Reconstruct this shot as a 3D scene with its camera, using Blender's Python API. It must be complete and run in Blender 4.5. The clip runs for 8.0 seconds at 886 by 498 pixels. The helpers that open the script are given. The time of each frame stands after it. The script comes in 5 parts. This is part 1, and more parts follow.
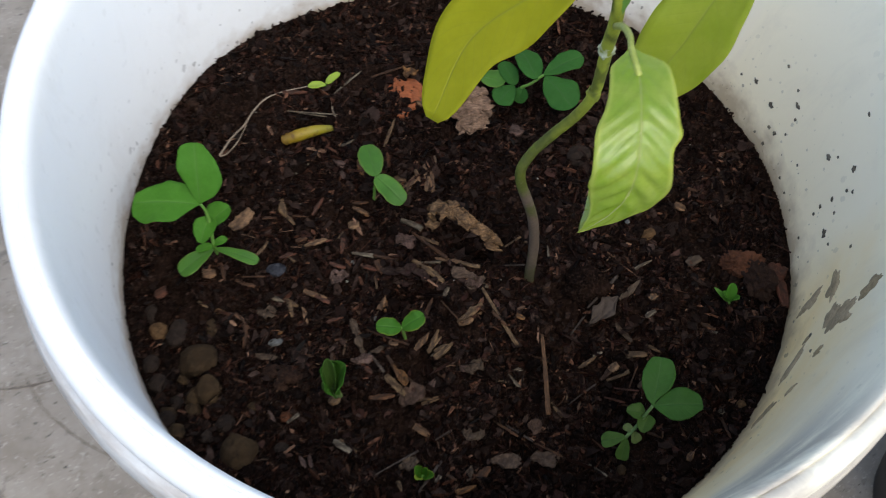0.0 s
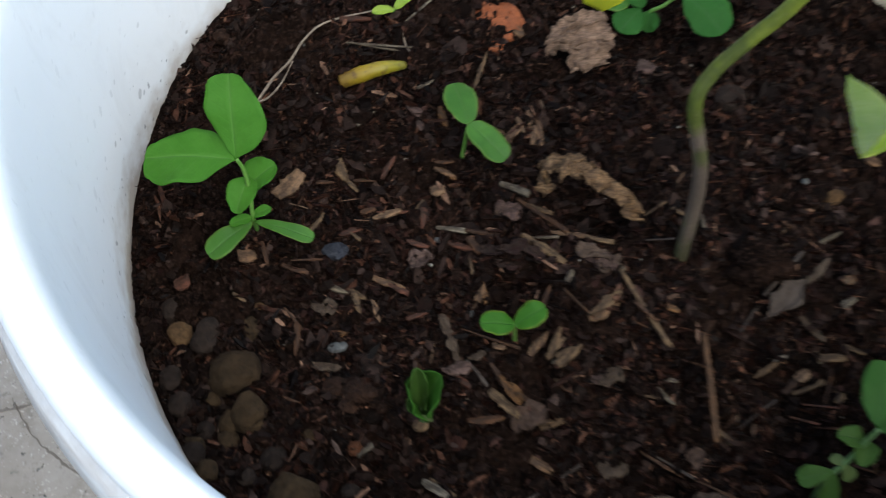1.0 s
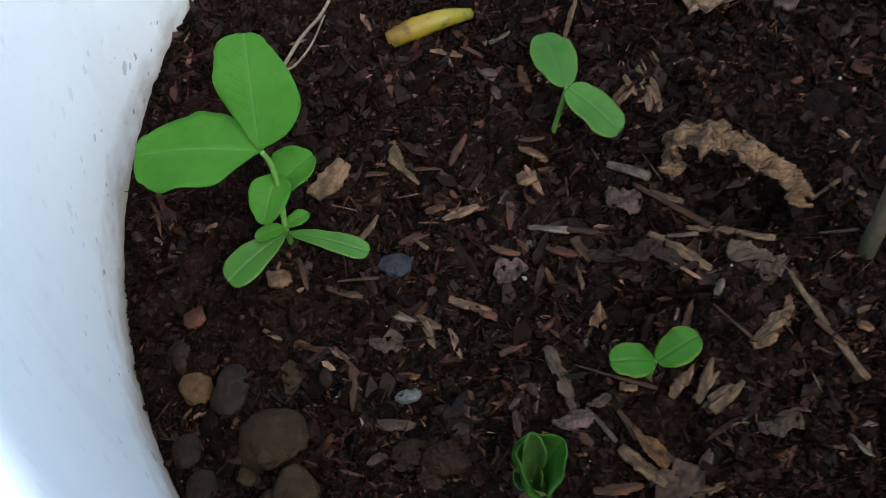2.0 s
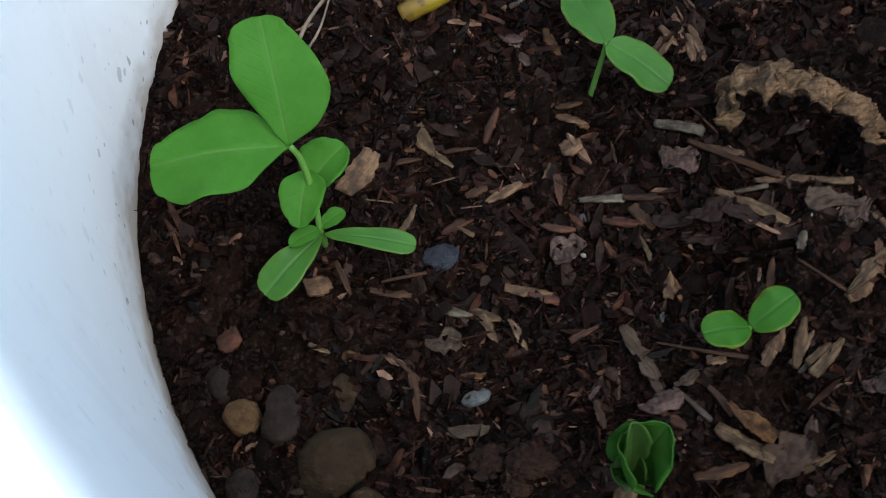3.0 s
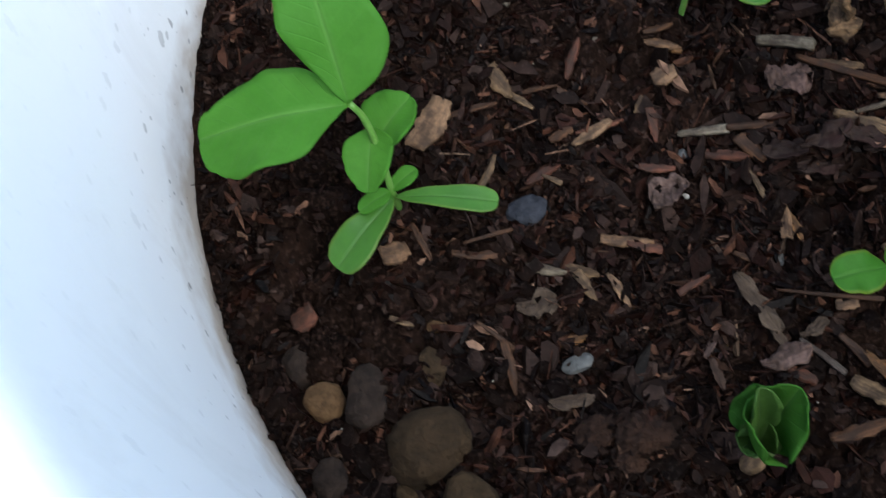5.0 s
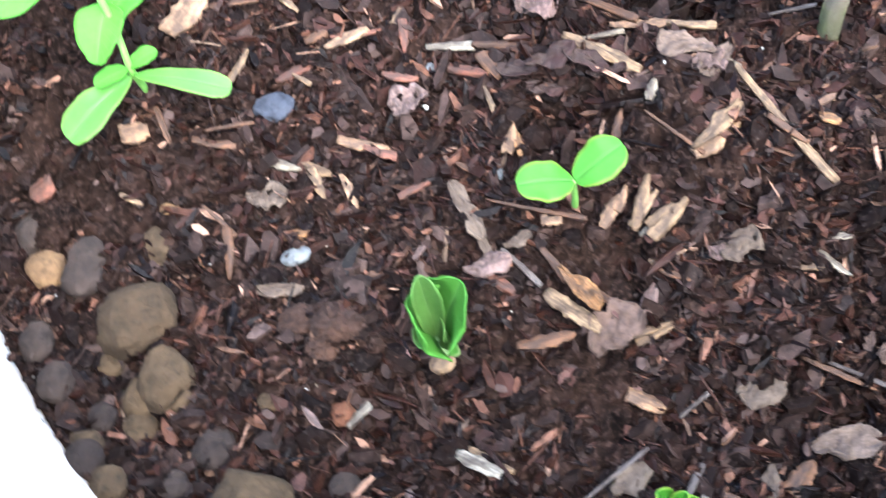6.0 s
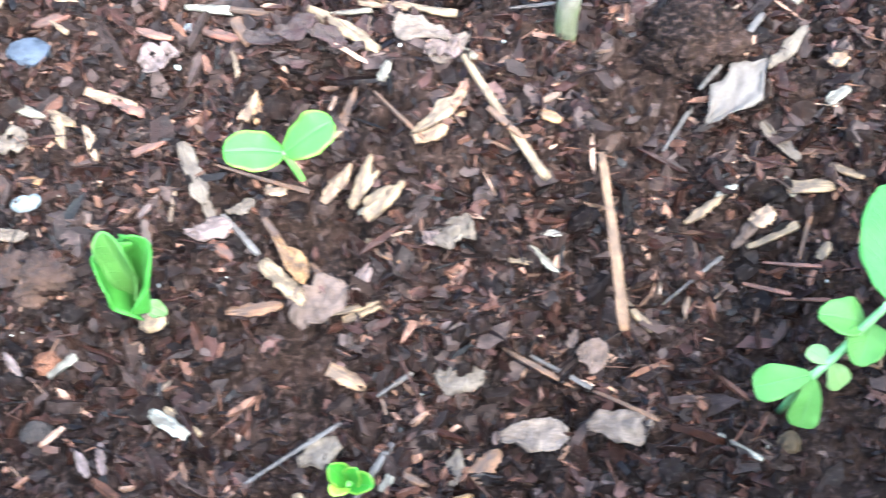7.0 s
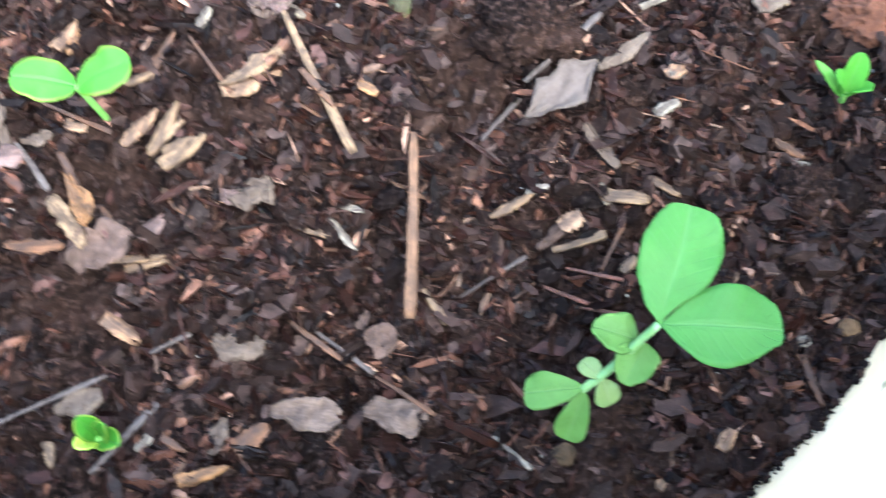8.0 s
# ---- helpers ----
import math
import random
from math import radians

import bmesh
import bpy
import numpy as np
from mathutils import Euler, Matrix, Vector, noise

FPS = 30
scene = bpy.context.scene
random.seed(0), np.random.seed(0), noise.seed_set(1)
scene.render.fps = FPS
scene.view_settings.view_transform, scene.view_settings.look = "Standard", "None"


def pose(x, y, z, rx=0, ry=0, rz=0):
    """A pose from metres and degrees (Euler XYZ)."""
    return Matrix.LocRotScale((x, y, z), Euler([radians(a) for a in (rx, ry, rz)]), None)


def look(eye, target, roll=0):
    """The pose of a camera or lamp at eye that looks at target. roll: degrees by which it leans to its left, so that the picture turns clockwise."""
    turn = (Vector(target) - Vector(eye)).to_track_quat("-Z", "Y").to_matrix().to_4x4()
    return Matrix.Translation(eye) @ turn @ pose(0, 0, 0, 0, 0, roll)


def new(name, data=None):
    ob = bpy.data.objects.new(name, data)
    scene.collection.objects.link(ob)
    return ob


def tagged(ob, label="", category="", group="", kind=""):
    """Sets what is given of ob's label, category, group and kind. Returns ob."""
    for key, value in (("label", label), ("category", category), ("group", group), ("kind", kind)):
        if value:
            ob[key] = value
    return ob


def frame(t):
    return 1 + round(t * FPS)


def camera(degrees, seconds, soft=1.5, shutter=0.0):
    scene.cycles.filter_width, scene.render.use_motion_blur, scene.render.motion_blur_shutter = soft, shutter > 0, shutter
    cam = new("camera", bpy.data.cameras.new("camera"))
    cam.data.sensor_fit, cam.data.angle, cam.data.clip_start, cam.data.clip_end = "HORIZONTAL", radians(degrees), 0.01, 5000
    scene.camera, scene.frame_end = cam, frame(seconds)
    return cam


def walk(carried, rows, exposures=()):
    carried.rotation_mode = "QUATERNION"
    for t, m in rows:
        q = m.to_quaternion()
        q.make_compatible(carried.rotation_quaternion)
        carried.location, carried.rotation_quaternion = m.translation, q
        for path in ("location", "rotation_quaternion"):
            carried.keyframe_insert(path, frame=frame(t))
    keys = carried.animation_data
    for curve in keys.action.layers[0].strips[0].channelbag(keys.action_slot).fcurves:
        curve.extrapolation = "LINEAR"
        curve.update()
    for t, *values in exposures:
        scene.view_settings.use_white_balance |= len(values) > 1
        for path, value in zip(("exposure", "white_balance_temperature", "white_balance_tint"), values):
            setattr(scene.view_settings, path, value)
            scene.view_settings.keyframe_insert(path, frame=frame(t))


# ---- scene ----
cam = camera(42.4, 8.0, 1.1, 0.55)
PATH = [
    (0, (-0.00036, -0.23127, 0.44560), (-0.00376, -0.09024, 0.18084), -0.87),
    (0.2, (-0.01674, -0.23281, 0.42453), (-0.01027, -0.08705, 0.16240), 2.60),
    (0.5, (-0.02128, -0.21531, 0.38847), (-0.01515, -0.06990, 0.12614), 2.76),
    (0.8, (-0.03290, -0.19526, 0.35125), (-0.03351, -0.05203, 0.08765), -0.10),
    (1, (-0.03952, -0.18438, 0.32708), (-0.04331, -0.03981, 0.06424), -1.57),
    (1.3, (-0.04680, -0.15905, 0.29677), (-0.05829, -0.01984, 0.03128), -5.44),
    (1.5, (-0.05394, -0.14952, 0.27870), (-0.06218, -0.01005, 0.01322), -4.53),
    (1.7, (-0.05869, -0.13942, 0.26441), (-0.06469, -0.00103, -0.00169), -4.15),
    (2.8, (-0.08095, -0.12063, 0.23265), (-0.07789, 0.01459, -0.03513), -6.80),
    (3, (-0.08575, -0.11809, 0.22842), (-0.07843, 0.01706, -0.03931), -6.69),
    (3.3, (-0.08731, -0.11594, 0.22538), (-0.08010, 0.01740, -0.04326), -8.46),
    (3.5, (-0.08942, -0.11223, 0.23009), (-0.08420, 0.01662, -0.04078), -10.21),
    (3.8, (-0.09395, -0.10694, 0.22110), (-0.09082, 0.02178, -0.04986), -11.64),
    (4, (-0.09350, -0.10492, 0.21198), (-0.09278, 0.02340, -0.05919), -12.87),
    (4.2, (-0.09869, -0.09821, 0.21433), (-0.09467, 0.02274, -0.06018), -11.54),
    (5.3, (-0.07155, -0.10944, 0.20415), (-0.09560, 0.01332, -0.06853), -24.02),
    (5.5, (-0.06096, -0.11625, 0.20127), (-0.08137, 0.00418, -0.07274), -22.42),
    (5.8, (-0.04394, -0.12262, 0.20370), (-0.06187, -0.00728, -0.07266), -18.04),
    (6, (-0.03843, -0.12790, 0.20130), (-0.05156, -0.01038, -0.07441), -13.87),
    (6.3, (-0.02433, -0.13152, 0.20031), (-0.04196, -0.01497, -0.07556), -12.90),
    (6.5, (-0.01107, -0.13204, 0.20085), (-0.03159, -0.01807, -0.07589), -12.17),
    (6.8, (0.00199, -0.13321, 0.20040), (-0.00690, -0.02081, -0.07760), -7.13),
    (7, (0.00712, -0.13222, 0.20025), (0.00462, -0.02181, -0.07869), -3.82),
    (7.3, (0.01591, -0.13016, 0.19936), (0.01631, -0.02415, -0.08129), -0.41),
    (7.5, (0.01705, -0.12902, 0.19792), (0.02256, -0.02555, -0.08362), 2.68),
    (7.8, (0.03486, -0.12816, 0.19572), (0.03525, -0.02407, -0.08564), 3.62),
    (8, (0.03739, -0.12969, 0.19293), (0.04543, -0.02398, -0.08771), 9.12),
]
EXPOSURES = [(0.0, 0.92, 6300, 5), (0.7, 0.9, 6250, 4), (1.2, 1.18, 5850, 0), (1.7, 1.18, 5750, 0), (4.2, 1.1, 5700, 0), (5.3, 1.85, 5750, 4), (5.5, 2.85, 5900, 10), (6.0, 4.2, 5350, 5), (6.5, 4.9, 5150, -6), (7.0, 5.05, 5000, -5), (7.5, 4.95, 4950, -2), (8.0, 4.35, 5200, 2)]
walk(cam, [(t, look(eye, target, roll)) for t, eye, target, roll in PATH], EXPOSURES)

# ---- sky, sun ----
sky = bpy.data.worlds.new("sky")
scene.world = sky
sky.use_nodes = True
SN = sky.node_tree
air = SN.nodes.new("ShaderNodeTexSky")
air.sky_type, air.sun_disc = "NISHITA", False
air.dust_density, air.ozone_density = 3.0, 0.8
air.sun_elevation, air.sun_rotation = radians(60), radians(146)
SN.links.new(air.outputs[0], SN.nodes["Background"].inputs[0])
SN.nodes["Background"].inputs[1].default_value = 0.15
sun = new("sun", bpy.data.lights.new("sun", "SUN"))
sun.data.energy, sun.data.angle, sun.data.color = 0.6, radians(55), (1.0, 0.96, 0.91)
AZ, EL = radians(146), radians(60)
sun.matrix_world = look((0, 0, 0), (-math.sin(AZ) * math.cos(EL), -math.cos(AZ) * math.cos(EL), -math.sin(EL)))


# ---- materials ----
class Graph:
    """A short way to write node materials."""

    def __init__(self, name):
        self.mat = bpy.data.materials.new(name)
        self.mat.use_nodes = True
        self.t = self.mat.node_tree
        self.bsdf = self.t.nodes["Principled BSDF"]
        self.out = self.t.nodes["Material Output"]
        self.tex = self.node("ShaderNodeTexCoord")

    def node(self, kind, feature="", operation="", blend=""):
        n = self.t.nodes.new(kind)
        if feature:
            n.feature = feature
        if operation:
            n.operation = operation
        if blend:
            n.data_type, n.blend_type = "RGBA", blend
        return n

    def put(self, n, slot, value):
        if isinstance(value, bpy.types.NodeSocket):
            self.t.links.new(value, n.inputs[slot])
        else:
            n.inputs[slot].default_value = value

    def noise(self, scale, detail=4, rough=0.55, vec=None, distort=0.0):
        n = self.node("ShaderNodeTexNoise")
        self.put(n, "Scale", scale), self.put(n, "Detail", detail), self.put(n, "Roughness", rough), self.put(n, "Distortion", distort)
        self.put(n, "Vector", vec or self.tex.outputs["Object"])
        return n.outputs["Fac"]

    def ramp(self, fac, stops, smooth=False):
        n = self.node("ShaderNodeValToRGB")
        n.color_ramp.interpolation = "EASE" if smooth else "LINEAR"
        while len(n.color_ramp.elements) < len(stops):
            n.color_ramp.elements.new(0.5)
        for e, (at, c) in zip(n.color_ramp.elements, stops):
            e.position = at
            e.color = (c, c, c, 1) if isinstance(c, (int, float)) else (*c, 1)
        self.put(n, 0, fac)
        return n.outputs[0]

    def mix(self, fac, a, b, kind="MIX"):
        n = self.node("ShaderNodeMix", blend=kind)
        for slot, v in ((0, fac), (6, a), (7, b)):
            self.put(n, slot, (*v, 1) if isinstance(v, tuple) and len(v) == 3 else v)
        return n.outputs[2]

    def math(self, op, a, b=0.0):
        n = self.node("ShaderNodeMath", operation=op)
        self.put(n, 0, a), self.put(n, 1, b)
        return n.outputs[0]

    def bump(self, height, strength, distance):
        n = self.node("ShaderNodeBump")
        self.put(n, "Strength", strength), self.put(n, "Distance", distance), self.put(n, "Height", height)
        self.put(self.bsdf, "Normal", n.outputs[0])
        return n

    def done(self, color, rough=0.7, spec=0.5):
        self.put(self.bsdf, "Base Color", color), self.put(self.bsdf, "Roughness", rough)
        self.put(self.bsdf, "Specular IOR Level", spec)
        return self.mat


def soil_material():
    g = Graph("dark_soil")
    big, mid, fine = g.noise(28, 4), g.noise(160, 5, 0.6), g.noise(900, 4, 0.65)
    c = g.ramp(mid, [(0.3, (0.0014, 0.0008, 0.0006)), (0.5, (0.0046, 0.0024, 0.0016)), (0.72, (0.0163, 0.0080, 0.0052))])
    c = g.mix(g.ramp(big, [(0.4, 0.0), (0.68, 0.6)]), c, (0.0121, 0.0062, 0.0039))
    c = g.mix(g.ramp(fine, [(0.51, 0.0), (0.68, 0.65)]), c, (0.0469, 0.0270, 0.0198))
    g.bump(g.mix(0.5, mid, fine), 1.0, 0.0016)
    return g.done(c, g.ramp(mid, [(0.3, 0.95), (0.7, 0.65)]), 0.03)


def litter_material(name, stops, rough=0.7, by_island=True, bump=0.6):
    """Bits of bark, husk and leaf: the colour differs from piece to piece, with grain along and across."""
    g = Graph(name)
    if by_island:
        pick = g.node("ShaderNodeNewGeometry").outputs["Random Per Island"]
    else:
        pick = g.node("ShaderNodeObjectInfo").outputs["Random"]
    c = g.ramp(pick, stops)
    grain, blot = g.noise(1400, 3, 0.6), g.noise(330, 4, 0.6)
    c = g.mix(g.ramp(blot, [(0.35, 0.75), (0.6, 0.0)]), c, (0.0030, 0.0017, 0.0012))
    c = g.mix(g.ramp(grain, [(0.57, 0.0), (0.85, 0.22)]), c, (0.20, 0.145, 0.115), "SCREEN")
    g.bump(g.mix(0.5, grain, blot), bump, 0.0006)
    return g.done(c, rough, 0.05)


def tone_material(name, low, high, streak=0.45, rough=0.65, dirt=0.75):
    g = Graph(name)
    pick = g.node("ShaderNodeObjectInfo").outputs["Random"]
    c = g.mix(pick, low, high)
    stretch = g.node("ShaderNodeMapping")
    g.put(stretch, "Vector", g.tex.outputs["Object"]), g.put(stretch, "Scale", (0.12, 1.0, 1.0))
    grain, blot = g.noise(1800, 3, 0.6, stretch.outputs[0]), g.noise(260, 5, 0.65)
    dark = tuple(v * 0.3 for v in low)
    c = g.mix(g.ramp(grain, [(0.38, streak), (0.6, 0.0)]), c, dark)
    c = g.mix(g.ramp(blot, [(0.40, dirt), (0.60, 0.0)]), c, (0.022, 0.014, 0.010))
    c = g.mix(g.ramp(g.noise(700, 4, 0.7), [(0.34, 0.6 * dirt), (0.50, 0.0)]), c, (0.016, 0.010, 0.008))
    g.bump(g.mix(0.4, grain, blot), 0.6 * (0.4 + dirt), 0.0006)
    return g.done(c, rough, 0.12)


def stone_material(name, low, high):
    g = Graph(name)
    pick = g.node("ShaderNodeObjectInfo").outputs["Random"]
    c = g.mix(pick, low, high)
    c = g.mix(g.ramp(g.noise(180, 5, 0.65), [(0.36, 0.75), (0.6, 0.0)]), c, tuple(v * 0.42 for v in low))
    c = g.mix(g.ramp(g.noise(900, 3), [(0.55, 0.0), (0.8, 0.4)]), c, high)
    c = g.mix(g.ramp(g.noise(520, 4, 0.7), [(0.3, 0.7), (0.45, 0.0)]), c, tuple(v * 0.25 for v in low))
    g.bump(g.noise(330, 6, 0.72), 1.0, 0.0016)
    return g.done(c, 0.85, 0.15)


def plastic_material(name, grime, dotted=1.0, banded=False):
    """White bucket plastic, scuffed, with specks of soil, cream on one side with a tide low down."""
    g = Graph(name)
    place = g.tex.outputs["Object"]
    axes = g.node("ShaderNodeSeparateXYZ")
    g.put(axes, 0, place)
    z = axes.outputs[2]
    turn = g.math("ARCTAN2", g.math("SUBTRACT", axes.outputs[0], 0.006), g.math("SUBTRACT", axes.outputs[1], 0.011))
    flat = g.node("ShaderNodeCombineXYZ")
    g.put(flat, 0, g.math("MULTIPLY", turn, 0.153)), g.put(flat, 1, z)
    sheet = flat.outputs[0]

    def stretched(deg, along, across):
        n = g.node("ShaderNodeMapping")
        n.vector_type = "TEXTURE"
        g.put(n, "Vector", sheet), g.put(n, "Rotation", (0.0, 0.0, radians(deg))), g.put(n, "Scale", (along, across, 1.0))
        return n.outputs[0]

    cloud = g.noise(14, 4, 0.6)
    c = g.mix(cloud, (0.88, 0.88, 0.87), (0.80, 0.805, 0.80))
    # cream over one side of the wall, and a yellower tide low on it
    wide = g.ramp(g.math("MULTIPLY", turn, 0.3), [(0.10, 0.0), (0.30, 1.0), (0.80, 1.0), (0.92, 0.2)])
    high = g.ramp(g.math("MULTIPLY", z, 8.0), [(0.05, 1.0), (0.9, 0.65)])
    c = g.mix(g.math("MULTIPLY", wide, high), c, (0.90, 0.80, 0.565))
    side = g.ramp(g.math("MULTIPLY", turn, 0.3), [(0.50, 0.0), (0.54, 1.0), (0.80, 1.0), (0.90, 0.1)])
    low = g.ramp(g.math("ADD", g.math("MULTIPLY", z, 10.5), g.math("MULTIPLY", g.math("SUBTRACT", g.noise(45, 4), 0.5), 0.5)), [(0.0, 1.0), (0.34, 0.8), (0.95, 0.0)])
    tide = g.math("MULTIPLY", g.math("MULTIPLY", side, low), g.ramp(g.noise(60, 4, 0.6, stretched(-42, 2.5, 1.0)), [(0.35, 0.6), (0.6, 1.0)]))
    c = g.mix(tide, c, (0.85, 0.66, 0.33))
    # grey dirt under the rim on the near side
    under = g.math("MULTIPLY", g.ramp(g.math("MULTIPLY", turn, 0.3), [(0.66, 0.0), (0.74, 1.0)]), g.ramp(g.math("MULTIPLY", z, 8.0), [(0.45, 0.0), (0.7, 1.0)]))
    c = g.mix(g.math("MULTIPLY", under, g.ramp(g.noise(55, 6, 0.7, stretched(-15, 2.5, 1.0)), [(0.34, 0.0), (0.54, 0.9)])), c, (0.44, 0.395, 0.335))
    # thin brown tide line at the soil, with soft contact shade painted into it
    line = g.ramp(g.math("ADD", g.math("MULTIPLY", z, 18.0), g.math("MULTIPLY", g.noise(90, 4), 0.6)), [(0.32, 0.75), (0.44, 0.35), (0.62, 0.0)])
    c = g.mix(line, c, (0.34, 0.245, 0.15))
    smear = g.noise(38, 6, 0.68, stretched(90, 2.2, 1.0), 0.6)
    c = g.mix(g.math("MULTIPLY", g.ramp(smear, [(0.52, 0.0), (0.66, 1.0)]), grime), c, (0.42, 0.38, 0.33))
    if banded:
        band = g.math("MULTIPLY", g.ramp(g.math("MULTIPLY", z, 8.0), [(0.85, 1.0), (0.895, 0.0)]), g.ramp(g.noise(70, 6, 0.7, stretched(0, 2.5, 1.0)), [(0.32, 0.15), (0.6, 0.8)]))
        c = g.mix(band, c, (0.40, 0.345, 0.30))
    # soil specks of several sizes, longer than wide
    speck = 0.0
    for scale, keep, grow, lie, long in ((110.0, 0.70, 0.50, 72, 1.6), (210.0, 0.74, 0.62, 60, 1.3)):
        dots = g.node("ShaderNodeTexVoronoi", feature="F1")
        dots.voronoi_dimensions = "2D"
        g.put(dots, "Vector", stretched(lie, long, 1.0)), g.put(dots, "Scale", scale), g.put(dots, "Randomness", 1.0)
        cell = g.node("ShaderNodeSeparateColor")
        g.put(cell, 0, dots.outputs["Color"])
        size = g.math("MULTIPLY", g.math("MAXIMUM", g.math("SUBTRACT", cell.outputs[0], keep), 0.0), grow)
        near = g.math("ADD", dots.outputs["Distance"], g.math("MULTIPLY", g.math("SUBTRACT", g.noise(700, 3), 0.5), 0.30))
        one = g.math("MULTIPLY", g.math("LESS_THAN", near, size), g.math("MULTIPLY", g.math("ADD", g.math("MULTIPLY", cell.outputs[1], 0.6), 0.4), g.math("MAXIMUM", g.math("MULTIPLY", wide, 0.12), g.ramp(g.math("MULTIPLY", z, 10.0), [(0.05, 0.95), (0.28, 0.35), (0.5, 0.08)]))))
        speck = g.math("MAXIMUM", one, speck)
    c = g.mix(g.math("MULTIPLY", speck, dotted), c, (0.085, 0.075, 0.06))
    g.bump(g.noise(55, 5, 0.6), 0.18, 0.002)
    return g.done(c, g.ramp(cloud, [(0.3, 0.42), (0.7, 0.56)]), 0.28)


def concrete_material():
    g = Graph("old_concrete")
    c = g.ramp(g.noise(9, 6, 0.65), [(0.3, (0.185, 0.157, 0.125)), (0.5, (0.265, 0.232, 0.193)), (0.7, (0.34, 0.306, 0.262))])
    c = g.mix(g.ramp(g.noise(34, 5, 0.7), [(0.36, 0.7), (0.5, 0.0)]), c, (0.20, 0.17, 0.135))
    c = g.mix(g.ramp(g.noise(110, 5, 0.7), [(0.32, 0.8), (0.42, 0.0)]), c, (0.14, 0.12, 0.10))
    c = g.mix(g.ramp(g.noise(230, 4, 0.6), [(0.30, 0.9), (0.36, 0.0)]), c, (0.05, 0.045, 0.04))
    c = g.mix(g.ramp(g.noise(420, 3, 0.6), [(0.60, 0.0), (0.72, 0.5)]), c, (0.55, 0.51, 0.45))
    crack = g.node("ShaderNodeTexVoronoi", feature="DISTANCE_TO_EDGE")
    bent = g.node("ShaderNodeVectorMath", operation="ADD")
    wob = g.node("ShaderNodeTexNoise")
    g.put(wob, "Scale", 9.0), g.put(wob, "Vector", g.tex.outputs["Object"])
    half = g.node("ShaderNodeVectorMath", operation="SCALE")
    g.put(half, 0, wob.outputs["Color"]), g.put(half, "Scale", 0.16)
    g.put(bent, 0, g.tex.outputs["Object"]), g.put(bent, 1, half.outputs[0])
    g.put(crack, "Vector", bent.outputs[0]), g.put(crack, "Scale", 2.6)
    line = g.ramp(crack.outputs["Distance"], [(0.002, 0.6), (0.008, 0.0)])
    c = g.mix(line, c, (0.10, 0.09, 0.08))
    g.bump(g.mix(0.5, g.noise(300, 4), g.math("SUBTRACT", 1.0, line)), 0.5, 0.002)
    return g.done(c, 0.85, 0.3)


def leaf_material(name, blade, vein, pale, glow, rough=0.4, ribs=9.0, shine=0.5, thin=0.35, ribbed=0.25, band=0.085, edge=None):
    """A living leaf: veins from its own along-and-across coordinates, light passing through."""
    g = Graph(name)
    uv = g.node("ShaderNodeSeparateXYZ")
    g.put(uv, 0, g.tex.outputs["UV"])
    across = g.math("ABSOLUTE", g.math("SUBTRACT", uv.outputs[0], 0.5))
    mid = g.ramp(across, [(0.004, 1.0), (0.35 * band, 0.35), (band, 0.0)], True)
    run = g.math("SUBTRACT", uv.outputs[1], g.math("MULTIPLY", across, 0.45))
    wave = g.math("ABSOLUTE", g.math("SINE", g.math("MULTIPLY", run, ribs * math.pi)))
    rib = g.math("MULTIPLY", g.ramp(wave, [(0.05, 1.0), (0.28, 0.0)]), ribbed)
    vein_fac = g.math("MAXIMUM", mid, rib)
    blot, fine = g.noise(120, 4), g.noise(1500, 3)
    c = g.mix(g.ramp(blot, [(0.35, 0.0), (0.7, 1.0)]), blade, pale)
    c = g.mix(g.math("MULTIPLY", fine, 0.25), c, tuple(v * 0.6 for v in blade))
    c = g.mix(g.ramp(g.noise(420, 5, 0.65), [(0.40, 0.30), (0.58, 0.0)]), c, tuple(v * 0.66 for v in blade))
    c = g.mix(g.math("MULTIPLY", vein_fac, 0.6), c, vein)
    if edge:
        c = g.mix(g.ramp(across, [(0.40, 0.0), (0.49, 0.8)], True), c, edge)
    g.bump(g.math("SUBTRACT", g.math("MULTIPLY", fine, 0.25), vein_fac), 0.55, 0.0006)
    g.done(c, rough, shine)
    thru = g.node("ShaderNodeBsdfTranslucent")
    g.put(thru, "Color", g.mix(vein_fac, glow, tuple(v * 0.7 for v in glow)))
    both = g.node("ShaderNodeMixShader")
    g.put(both, 0, thin), g.put(both, 1, g.bsdf.outputs[0]), g.put(both, 2, thru.outputs[0])
    g.t.links.new(both.outputs[0], g.out.inputs[0])
    return g.mat


def stem_material(name, low, high, rough=0.5):
    g = Graph(name)
    c = g.mix(g.ramp(g.noise(240, 5, 0.6), [(0.35, 0.0), (0.65, 1.0)]), low, high)
    c = g.mix(g.ramp(g.noise(800, 3), [(0.62, 0.0), (0.72, 0.5)]), c, tuple(min(1.0, v * 2.2) for v in high))
    g.bump(g.noise(700, 4), 0.4, 0.0005)
    return g.done(c, rough, 0.4)


